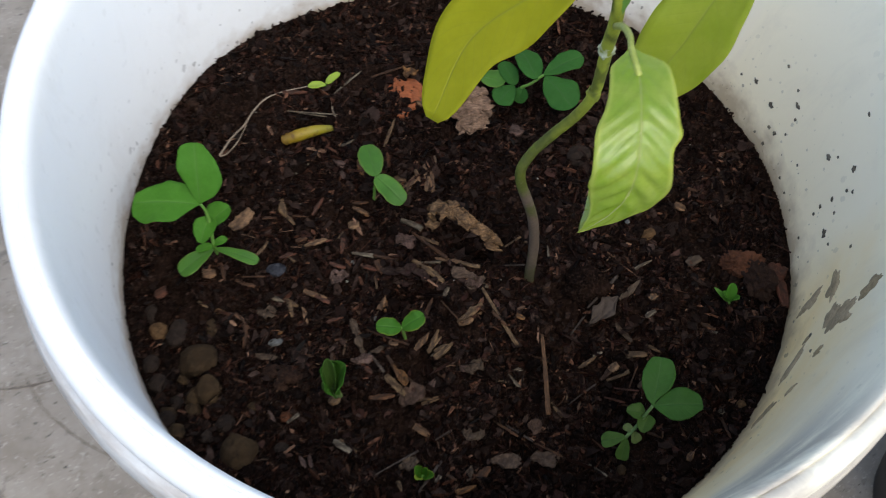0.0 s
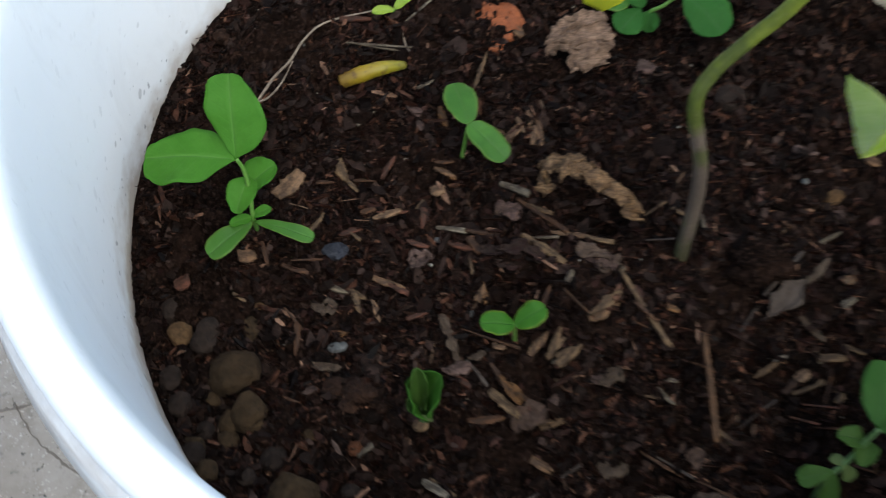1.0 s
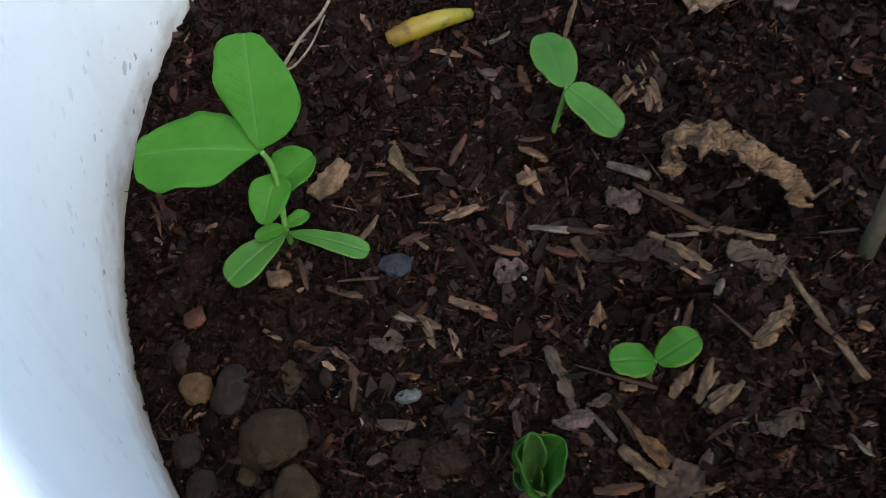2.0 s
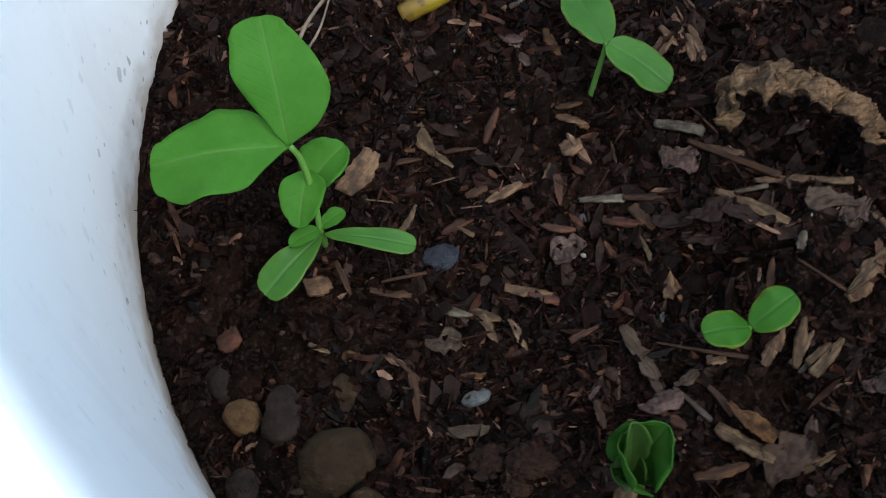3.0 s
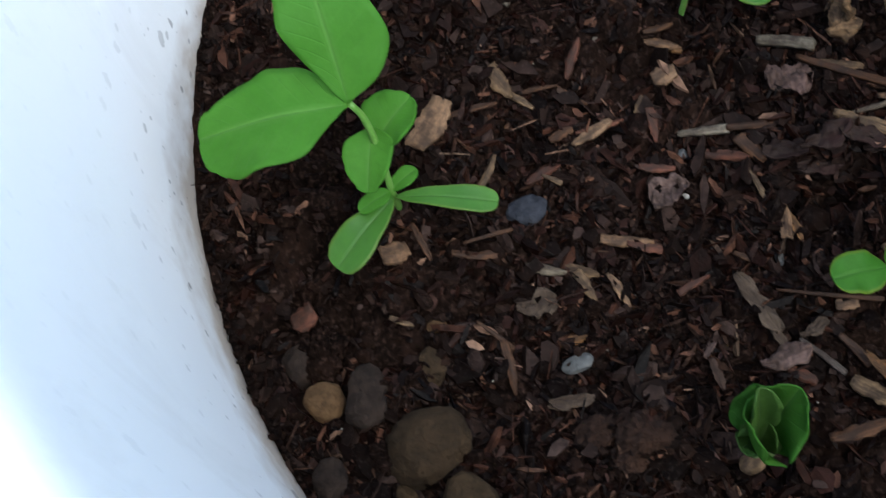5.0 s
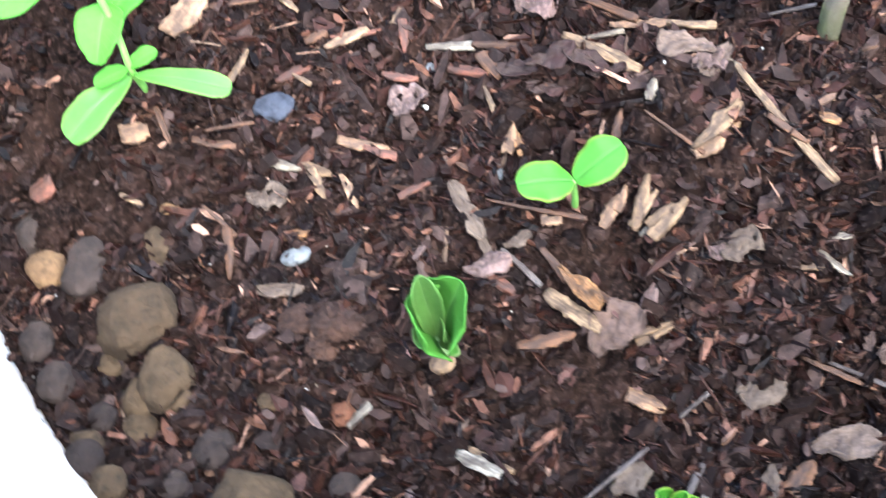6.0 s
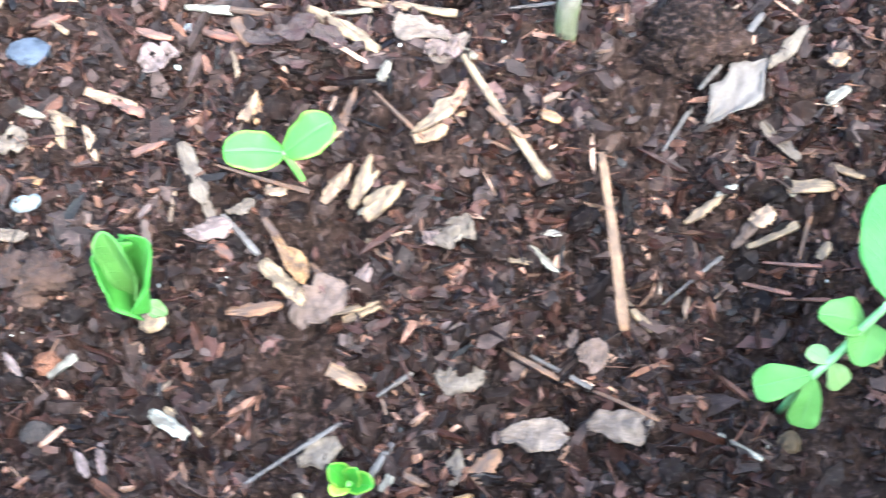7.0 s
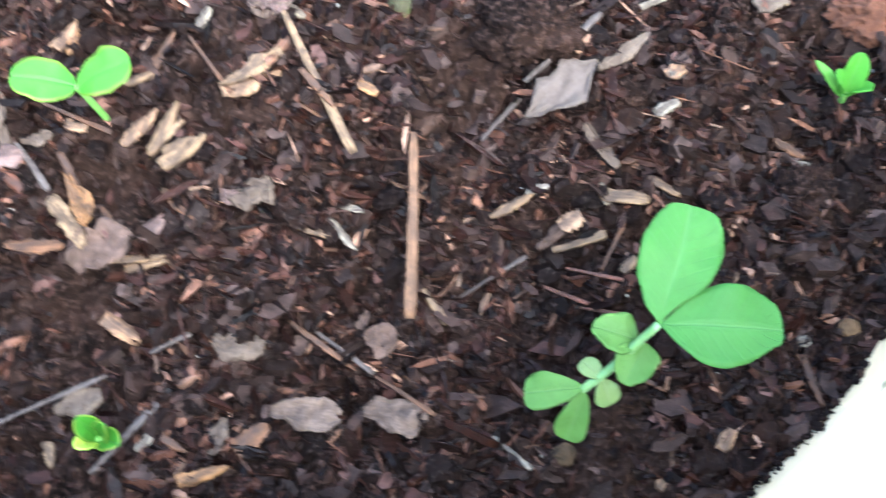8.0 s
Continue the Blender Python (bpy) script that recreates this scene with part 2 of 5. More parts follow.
def sapling_bark():
    """Brown-grey at the foot, green farther up, as young bark is."""
    g = Graph("sapling_bark")
    axes = g.node("ShaderNodeSeparateXYZ")
    g.put(axes, 0, g.tex.outputs["Object"])
    up = g.math("ADD", g.math("MULTIPLY", axes.outputs[2], 7.0), g.math("MULTIPLY", g.noise(90, 4), 0.2))
    c = g.ramp(up, [(0.14, (0.030, 0.032, 0.012)), (0.26, (0.085, 0.064, 0.048)), (0.55, (0.105, 0.076, 0.056)), (0.64, (0.068, 0.082, 0.011)), (0.84, (0.120, 0.138, 0.014)), (0.97, (0.26, 0.29, 0.035))])
    c = g.mix(g.ramp(g.noise(70, 3, 0.6), [(0.50, 0.0), (0.60, 0.75)]), c, (0.050, 0.060, 0.012))
    c = g.mix(g.ramp(g.noise(600, 4, 0.7), [(0.6, 0.0), (0.75, 0.4)]), c, (0.19, 0.17, 0.10))
    g.bump(g.noise(420, 5), 0.6, 0.0010)
    return g.done(c, 0.6, 0.18)


SOIL = soil_material()
MULCH = litter_material("bark_litter", [(0.0, (0.0008, 0.0004, 0.0003)), (0.35, (0.0032, 0.0009, 0.0005)), (0.60, (0.0117, 0.0036, 0.0019)), (0.78, (0.0244, 0.0100, 0.0063)), (0.90, (0.0577, 0.0246, 0.0147)), (0.97, (0.1174, 0.0555, 0.0328)), (0.997, (0.2082, 0.1216, 0.0778))], 0.42)
LEAFY = litter_material("dark_leaf_litter", [(0.0, (0.0014, 0.0006, 0.0005)), (0.4, (0.0065, 0.0023, 0.0015)), (0.75, (0.0156, 0.0060, 0.0041)), (0.95, (0.0361, 0.0156, 0.0113)), (1.0, (0.0774, 0.0408, 0.0313))], 0.55)
CRUMB = litter_material("soil_crumbs", [(0.0, (0.0019, 0.0007, 0.0005)), (0.6, (0.0043, 0.0017, 0.0008)), (0.9, (0.0114, 0.0047, 0.0027)), (1.0, (0.0255, 0.0138, 0.0092))], 0.8)
DECAY = litter_material("decayed_leaf", [(0.0, (0.0057, 0.0030, 0.0021)), (0.5, (0.0145, 0.0080, 0.0059)), (0.9, (0.0314, 0.0185, 0.0141)), (1.0, (0.0541, 0.0342, 0.0267))], 0.6)
RUSSET = litter_material("russet_bark", [(0.0, (0.0164, 0.0075, 0.0043)), (0.5, (0.0339, 0.0162, 0.0093)), (0.85, (0.0629, 0.0324, 0.0194)), (1.0, (0.1094, 0.0717, 0.0467))], 0.6)
GRIT = litter_material("pale_grit", [(0.0, (0.13, 0.10, 0.07)), (0.5, (0.25, 0.22, 0.18)), (1.0, (0.42, 0.40, 0.35))], 0.6)
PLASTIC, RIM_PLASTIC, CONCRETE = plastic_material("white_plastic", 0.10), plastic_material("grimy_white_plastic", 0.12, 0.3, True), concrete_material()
TONES = {
    "pale": tone_material("pale_straw", (0.1214, 0.0953, 0.0624), (0.1819, 0.1526, 0.1109), 0.6),
    "tan": tone_material("tan_wood", (0.1041, 0.0616, 0.0298), (0.1752, 0.1127, 0.0596), 0.65),
    "brown": tone_material("brown_bark", (0.0502, 0.0228, 0.0109), (0.0932, 0.0436, 0.0202), 0.6),
    "red": tone_material("reddish_bark", (0.0675, 0.0245, 0.0138), (0.1114, 0.0436, 0.0255), 0.6),
    "peach": tone_material("light_wood", (0.1525, 0.0840, 0.0428), (0.2097, 0.1261, 0.0689), 0.5),
    "pink": tone_material("pinkish_husk", (0.0916, 0.0545, 0.0431), (0.1350, 0.0874, 0.0712), 0.5),
    "orange": tone_material("orange_husk", (0.1328, 0.0615, 0.0205), (0.1992, 0.0996, 0.0385), 0.6),
    "grey": tone_material("grey_leaf_scrap", (0.0607, 0.0419, 0.0280), (0.0882, 0.0629, 0.0422), 0.35, 0.8, 0.62),
    "purple": tone_material("dusky_leaf_scrap", (0.0543, 0.0320, 0.0223), (0.0785, 0.0484, 0.0337), 0.35, 0.8, 0.62),
    "ashen": tone_material("ashen_leaf_scrap", (0.0774, 0.0514, 0.0353), (0.1015, 0.0691, 0.0486), 0.35, 0.8, 0.62),
    "silver": tone_material("silvery_leaf_scrap", (0.0590, 0.0438, 0.0336), (0.0709, 0.0536, 0.0414), 0.2, 0.7, 0.35),
    "twig": tone_material("grey_twig", (0.0489, 0.0375, 0.0302), (0.0856, 0.0676, 0.0554), 0.6),
    "oak": tone_material("weathered_oak_twig", (0.0973, 0.0504, 0.0245), (0.1382, 0.0739, 0.0375), 0.7, 0.7, 0.6),
    "umber": tone_material("umber_bark_sheet", (0.0150, 0.0062, 0.0046), (0.0230, 0.0098, 0.0074), 0.55, 0.7, 0.7),
}
ROCKS = {
    "white": stone_material("white_pebble", (0.0980, 0.0950, 0.0880), (0.1400, 0.1390, 0.1310)),
    "blue": stone_material("slate_pebble", (0.0330, 0.0345, 0.0420), (0.0540, 0.0560, 0.0660)),
    "brown": stone_material("brown_stone", (0.0360, 0.0215, 0.0098), (0.0560, 0.0340, 0.0155)),
    "tan": stone_material("tan_stone", (0.0900, 0.0490, 0.0205), (0.1350, 0.0770, 0.0340)),
    "clay": stone_material("clay_lump", (0.0210, 0.0100, 0.0062), (0.0380, 0.0180, 0.0098)),
    "dark": stone_material("dark_stone", (0.0200, 0.0126, 0.0088), (0.0330, 0.0215, 0.0150)),
    "rust": stone_material("rust_stone", (0.0800, 0.0300, 0.0140), (0.1250, 0.0500, 0.0240)),
}
PEA = leaf_material("pea_leaf", (0.064, 0.198, 0.017), (0.125, 0.275, 0.050), (0.082, 0.230, 0.025), (0.120, 0.300, 0.024), 0.6, 8, 0.14, 0.35, 0.20)
PEA_OLD = leaf_material("grown_pea_leaf", (0.033, 0.098, 0.014), (0.072, 0.148, 0.040), (0.042, 0.112, 0.018), (0.055, 0.138, 0.014), 0.6, 9, 0.16, 0.3, 0.30)
PEA_FOLD = leaf_material("unfolding_pea_leaf", (0.046, 0.135, 0.014), (0.090, 0.190, 0.040), (0.058, 0.155, 0.019), (0.075, 0.190, 0.016), 0.58, 8, 0.16, 0.35, 0.25)
PEA_OLIVE = leaf_material("olive_pea_leaf", (0.052, 0.110, 0.018), (0.085, 0.150, 0.040), (0.064, 0.125, 0.022), (0.085, 0.160, 0.020), 0.58, 7, 0.18, 0.3, 0.16)
PEA_YOUNG = leaf_material("young_pea_leaf", (0.072, 0.19, 0.016), (0.135, 0.255, 0.05), (0.095, 0.23, 0.026), (0.135, 0.31, 0.026), 0.55, 7, 0.3, 0.35, 0.1)
SPROUT = leaf_material("sprout_leaf", (0.044, 0.150, 0.010), (0.058, 0.165, 0.020), (0.055, 0.165, 0.013), (0.070, 0.190, 0.013), 0.5, 4, 0.2, 0.35, 0.0, edge=(0.125, 0.180, 0.016))
COTYLEDON = leaf_material("seed_leaf", (0.06, 0.165, 0.022), (0.1, 0.22, 0.042), (0.088, 0.222, 0.03), (0.14, 0.315, 0.044), 0.42, 4, 0.25, 0.35, 0.0, edge=(0.12, 0.20, 0.03))
PALE_LEAF = leaf_material("pale_stipule", (0.0950, 0.1380, 0.0380), (0.1350, 0.1750, 0.0700), (0.1180, 0.1580, 0.0560), (0.1300, 0.1850, 0.0480), 0.55, 5, 0.2, 0.3, 0.0)
CLOVER = leaf_material("dark_clover_leaf", (0.0331, 0.1150, 0.0202), (0.0736, 0.1748, 0.0460), (0.0460, 0.1472, 0.0276), (0.0736, 0.2392, 0.0276), 0.6, 7, 0.12)
LIME = leaf_material("lime_sprout_leaf", (0.2760, 0.4048, 0.0368), (0.4140, 0.5060, 0.1104), (0.3864, 0.4784, 0.0460), (0.3864, 0.5060, 0.0368), 0.45, 4)
MANGO_FRONT = leaf_material("glossy_sapling_leaf", (0.22, 0.34, 0.018), (0.42, 0.46, 0.12), (0.35, 0.42, 0.060), (0.36, 0.50, 0.012), 0.26, 11, 0.7, 0.35, 0.10, band=0.035, edge=(0.46, 0.50, 0.08))
MANGO_OLIVE = leaf_material("olive_sapling_leaf", (0.34, 0.35, 0.010), (0.42, 0.43, 0.05), (0.42, 0.42, 0.018), (0.62, 0.60, 0.008), 0.5, 13, 0.25, 0.55, 0.22, band=0.035)
MANGO_BROAD = leaf_material("green_sapling_leaf", (0.26, 0.33, 0.022), (0.36, 0.41, 0.06), (0.36, 0.40, 0.045), (0.48, 0.55, 0.02), 0.5, 13, 0.3, 0.5, 0.22, band=0.035)
GREEN_STEM = stem_material("green_stem", (0.085, 0.200, 0.026), (0.125, 0.245, 0.045))
PALE_STEM = stem_material("pale_stem", (0.070, 0.135, 0.040), (0.095, 0.165, 0.055))
RIB_STEM = stem_material("leaf_midrib", (0.085, 0.205, 0.045), (0.12, 0.235, 0.060))
ROOT = stem_material("dry_root", (0.11, 0.080, 0.055), (0.20, 0.155, 0.112), 0.75)
PETIOLE = stem_material("leaf_stalk", (0.24, 0.28, 0.05), (0.34, 0.37, 0.08))
BARK = sapling_bark()


# ---- helpers for meshes ----
def part(name, bm, material, parent=None, label="", smooth=True):
    me = bpy.data.meshes.new(name)
    bm.to_mesh(me)
    bm.free()
    ob = new(name, me)
    me.materials.append(material)
    if smooth:
        me.polygons.foreach_set("use_smooth", [True] * len(me.polygons))
    if parent:
        ob.parent = parent
    return tagged(ob, label)


def empty(name, label, category, group="", place=(0, 0, 0)):
    ob = new(name)
    ob.empty_display_size = 0.01
    ob.location = place
    return tagged(ob, label, category, group)


def spline(points, n):
    """n places along a smooth line through the points."""
    pts = [Vector(p) for p in points]
    pts = [pts[0] * 2 - pts[1], *pts, pts[-1] * 2 - pts[-2]]
    spans, out = len(pts) - 3, []
    for i in range(n):
        f = i / (n - 1) * spans
        k = min(int(f), spans - 1)
        t = f - k
        a, b, c, d = pts[k:k + 4]
        out.append(0.5 * ((2 * b) + (c - a) * t + (2 * a - 5 * b + 4 * c - d) * t * t + (3 * b - a - 3 * c + d) * t ** 3))
    return out


def tube(points, radii, sides=8, steps=20, seed=0, rough=0.0):
    bm = bmesh.new()
    line = spline(points, steps)
    rnd = random.Random(seed)
    rings, ref = [], Vector((0.31, 0.77, 0.55))
    for i, p in enumerate(line):
        ahead = (line[min(i + 1, steps - 1)] - line[max(i - 1, 0)]).normalized()
        u = ahead.cross(ref).normalized()
        v = ahead.cross(u)
        f = i / (steps - 1) * (len(radii) - 1)
        k = min(int(f), len(radii) - 2)
        r = radii[k] + (radii[k + 1] - radii[k]) * (f - k)
        rings.append([bm.verts.new(p + (u * math.cos(a * math.tau / sides) + v * math.sin(a * math.tau / sides)) * r * (1 + rnd.uniform(-rough, rough))) for a in range(sides)])
    for a, b in zip(rings, rings[1:]):
        for j in range(sides):
            bm.faces.new((a[j], a[(j + 1) % sides], b[(j + 1) % sides], b[j]))
    bm.faces.new(rings[0][::-1]), bm.faces.new(rings[-1])
    return bm


SHAPES = {"obovate": (0.90, 0.52), "oval": (0.55, 0.50), "round": (0.5, 0.42), "lance": (0.62, 0.75), "blunt": (0.50, 0.28), "spoon": (0.75, 0.42)}


def leaf(name, parent, material, points, width, side=None, shape="obovate", other="", cup=0.12, ripple=0.03, seed=0, thick=0.0003, label="", rib=0.0, pleat=0.0, halves=None, rib_tone=None):
    """A leaf along the points, base first; side points to its right edge; other: the shape of the right half."""
    nu, nv = (20, 90) if pleat else (12, 48) if halves else (10, 30)
    pts = [Vector(p) for p in points]
    if len(pts) == 2:
        lift = Vector((0, 0, 1)) * (pts[1] - pts[0]).length * 0.06
        pts = [pts[0], (pts[0] + pts[1]) / 2 + lift, pts[1]]
    steps = [(1 - (1 - i / nv) ** 1.7) if halves else i / nv for i in range(nv + 1)]
    dense = spline(pts, 20 * nv + 1)
    line = [dense[round(20 * nv * s)] for s in steps]
    rnd = random.Random(seed)
    ph = [rnd.uniform(0, 6.28) for _ in range(4)]
    across = Vector(side).normalized() if side else (line[-1] - line[0]).cross(Vector((0, 0, 1))).normalized()

    def half(s, kind):
        if halves:
            table = halves[kind == "right"]
            f = min(max(s, 0.0), 0.9999) * (len(table) - 1)
            k, t = int(f), f - int(f)
            p, q = table[k], table[k + 1]
            if k == len(table) - 2 and p > 0.35:
                return q + (p - q) * math.sqrt(1 - t * t)
            before, after = table[max(k - 1, 0)], table[min(k + 2, len(table) - 1)]
            return max(0.0, p + 0.5 * t * (q - before + t * (2 * before - 5 * p + 4 * q - after + t * (3 * (p - q) + after - before))))
        a, b = SHAPES[kind]
        top = (a / (a + b)) ** a * (b / (a + b)) ** b
        return max(0.0, s) ** a * max(0.0, 1 - s) ** b / top

    bm = bmesh.new()
    uvl = bm.loops.layers.uv.new("UVMap")
    rows, uvs = [], {}
    for i, s in enumerate(steps):
        ahead = (line[min(i + 1, nv)] - line[max(i - 1, 0)]).normalized()
        w = (across - ahead * across.dot(ahead)).normalized()
        up = w.cross(ahead)
        row = []
        for j in range(-nu // 2, nu // 2 + 1):
            u = j / (nu / 2)
            h = half(s if halves else 0.012 + 0.98 * s, ("right" if u > 0 else "left") if halves else other if (other and u > 0) else shape) * width / 2
            h *= 1 + 0.025 * math.sin(9 * s + ph[0] + u) + (0.008 if halves else 0.014) * math.sin(23 * s + ph[1])
            dz = cup * width * 0.5 * u * u + ripple * width * (math.sin(7 * s + ph[2]) * u + 0.6 * math.sin(15 * s + ph[3]) * u * u) + pleat * width * min(1.0, 4 * abs(u)) * (1.25 - abs(u)) * (0.35 + s) * math.sin((s - 0.16 * abs(u)) * 11 * math.tau + 2.2 * math.sin(5 * s) + u)
            v = bm.verts.new(line[i] + w * u * h + up * dz * (h / (width / 2) if width else 1))
            uvs[v] = (0.5 + 0.5 * u, s)
            row.append(v)
        rows.append(row)
    for a, b in zip(rows, rows[1:]):
        for j in range(nu):
            f = bm.faces.new((a[j], a[j + 1], b[j + 1], b[j]))
            for loop in f.loops:
                loop[uvl].uv = uvs[loop.vert]
    ob = part(name, bm, material, parent, label)
    m = ob.modifiers.new("thickness", "SOLIDIFY")
    m.thickness, m.offset = thick, 0
    if rib:
        under = [p - Vector((0, 0, rib * 0.3)) for p in line[:-2]]
        part("midrib", tube(under[::max(3, nv // 8)] + [under[-1]], (rib, rib * 0.75, rib * 0.3), 6, 14), rib_tone or RIB_STEM, ob, "slightly raised midrib")
    return ob


def lattice_noise(x, y, cell, seed):
    """Smooth value noise on numpy arrays, from -1 to 1."""
    rng = np.random.RandomState(seed)
    grid = rng.uniform(-1, 1, (256, 256))
    fx, fy = x / cell + 60.0, y / cell + 60.0
    ix, iy = np.floor(fx).astype(int), np.floor(fy).astype(int)
    tx, ty = fx - ix, fy - iy
    tx, ty = tx * tx * (3 - 2 * tx), ty * ty * (3 - 2 * ty)
    g = lambda i, j: grid[(ix + i) % 256, (iy + j) % 256]
    return (g(0, 0) * (1 - tx) + g(1, 0) * tx) * (1 - ty) + (g(0, 1) * (1 - tx) + g(1, 1) * tx) * ty


# ---- ground and bucket ----
FLOOR_Z = -0.22
bm = bmesh.new()
bmesh.ops.create_grid(bm, x_segments=60, y_segments=60, size=60)
for v in bm.verts:
    v.co.z = FLOOR_Z
tagged(part("ground", bm, CONCRETE, None, "weathered grey-beige concrete ground with cracks", False), category="ground", kind="structure")

ground = bpy.data.objects["ground"]
g = Graph("crack_dirt")
CRACK = g.done(g.mix(g.noise(300, 4), (0.09, 0.075, 0.06), (0.20, 0.17, 0.14)), 0.95, 0.1)


def crack(points, width, seed):
    """A thin dirt-filled crack: a flat ragged ribbon just over the concrete."""
    rnd = random.Random(seed)
    bm = bmesh.new()
    line = spline([(x, y, FLOOR_Z + 0.0006) for x, y in points], 40)
    rows = []
    for i, p in enumerate(line):
        ahead = line[min(i + 1, 39)] - line[max(i - 1, 0)]
        w = Vector((-ahead.y, ahead.x, 0)).normalized() * width * rnd.uniform(0.3, 1.0) * math.sin(math.pi * (0.05 + 0.9 * i / 39)) ** 0.5
        p = p + w.normalized() * rnd.uniform(-0.3, 0.3) * width
        rows.append((bm.verts.new(p + w / 2), bm.verts.new(p - w / 2)))
    for a, b in zip(rows, rows[1:]):
        bm.faces.new((a[0], a[1], b[1], b[0]))
    part("crack", bm, CRACK, ground, "dirt-filled crack in the concrete")


crack([(-0.47, 0.01), (-0.34, 0.016), (-0.2832, 0.0223), (-0.2625, 0.0251), (-0.2423, 0.0309), (-0.17, 0.045)], 0.0022, 1)
crack([(-0.268, 0.030), (-0.2548, 0.0114), (-0.2404, -0.0012), (-0.2212, -0.0136), (-0.18, -0.03)], 0.0016, 2)
crack([(-0.30, -0.03), (-0.272, -0.042), (-0.25, -0.07), (-0.21, -0.085)], 0.0013, 3)
SOIL_R, SOIL_C = 0.1465, (-0.001, 0.011)


def axis(z):
    """The middle of the bucket at a height: it leans a little."""
    f = (z + 0.004) / 0.124
    return SOIL_C[0] + 0.014 * f, SOIL_C[1] - 0.001 * f


def lathe(profile, n=160, closed=False):
    bm = bmesh.new()
    rings = []
    for r, z in profile:
        cx, cy = axis(z)
        ring = []
        for i in range(n):
            a = i * math.tau / n
            k = 1 + 0.004 * math.sin(2 * a + 0.8) + 0.0022 * math.sin(5 * a + 9 * z)
            ring.append(bm.verts.new((cx + r * k * math.cos(a), cy + r * k * math.sin(a), z)))
        rings.append(ring)
    for a, b in zip(rings, rings[1:] + ([rings[0]] if closed else [])):
        for i in range(n):
            bm.faces.new((a[i], a[(i + 1) % n], b[(i + 1) % n], b[i]))
    return bm


bucket = empty("bucket", "white plastic bucket, soil-splashed, used as a planter", "bucket", place=(0, 0, 0))
inner = [(0.1440, -0.035), (0.1455, -0.016), (0.1466, -0.004), (0.1486, 0.012), (0.1512, 0.032), (0.1544, 0.058), (0.1580, 0.085), (0.1608, 0.105), (0.1617, 0.1112), (0.1627, 0.1150), (0.1642, 0.1180), (0.1662, 0.1201)]
outer = [(0.1648, 0.097), (0.160, 0.05), (0.151, -0.05), (0.141, -0.15), (0.134, -0.214), (0.130, -0.2195)]
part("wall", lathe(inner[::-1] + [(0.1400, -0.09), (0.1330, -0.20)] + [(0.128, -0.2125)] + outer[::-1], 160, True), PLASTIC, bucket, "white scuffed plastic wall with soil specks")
part("rim", lathe([(0.1657, 0.1185), (0.1672, 0.1205), (0.1696, 0.1208), (0.1720, 0.1190), (0.1731, 0.1150), (0.1730, 0.1108), (0.1717, 0.1092), (0.1717, 0.1078), (0.1741, 0.1064), (0.1758, 0.0915), (0.1742, 0.0895), (0.1646, 0.0893)], 160, True), RIM_PLASTIC, bucket, "rounded white rim with a groove and a grimy band below")
bm = bmesh.new()
cx, cy = axis(-0.212)
bmesh.ops.create_cone(bm, cap_ends=True, segments=64, radius1=0.1275, radius2=0.1275, depth=0.004, matrix=Matrix.Translation((cx, cy, -0.2142)))
part("base", bm, PLASTIC, bucket)

MUD = tone_material("dried_mud", (0.35, 0.270, 0.160), (0.44, 0.345, 0.22), 0.3, 0.9, 0.3)
SPECK = tone_material("soil_speck", (0.10, 0.085, 0.065), (0.20, 0.175, 0.14), 0.4, 0.9, 0.3)


def splash(name, deg, z, ln, wd, turn, material, label, seed):
    """Dried mud on the inside of the bucket wall: degrees round the bucket, height and size in millimetres, turned from the level."""
    rnd = random.Random(seed)
    off = Vector((rnd.uniform(0, 90), rnd.uniform(0, 90), 0))
    a, n = radians(turn), 40
    bm = bmesh.new()

    def at(u, v, proud):
        su, sz = u * math.cos(a) - v * math.sin(a), u * math.sin(a) + v * math.cos(a)
        h = (z + sz) / 1000
        r = float(np.interp(h, [p[1] for p in inner], [p[0] for p in inner])) - proud
        th = radians(deg) + su / 1000 / r
        k = 1 + 0.004 * math.sin(2 * th + 0.8) + 0.0022 * math.sin(5 * th + 9 * h)
        cx, cy = axis(h)
        return bm.verts.new((cx + r * k * math.cos(th), cy + r * k * math.sin(th), h))

    rings = []
    for f, proud in ((1.0, 0.0), (0.93, 0.00035), (0.5, 0.0006)):
        ring = []
        for i in range(n):
            b = i * math.tau / n
            e = 1 + 0.75 * noise.noise(off + Vector((math.cos(b) * 1.3, math.sin(b) * 1.3, 0))) + 0.30 * noise.noise(off + Vector((math.cos(b) * 3, math.sin(b) * 3, 3))) + 0.22 * noise.noise(off + Vector((math.cos(b) * 9, math.sin(b) * 9, 6)))
            ring.append(at(0.5 * ln * f * e * math.cos(b), 0.5 * wd * f * e * math.sin(b), proud))
        rings.append(ring)
    for p, q in zip(rings, rings[1:]):
        for i in range(n):
            bm.faces.new((p[i], q[i], q[(i + 1) % n], p[(i + 1) % n]))
    bm.faces.new(rings[-1][::-1])
    part(name, bm, material, bucket, label)


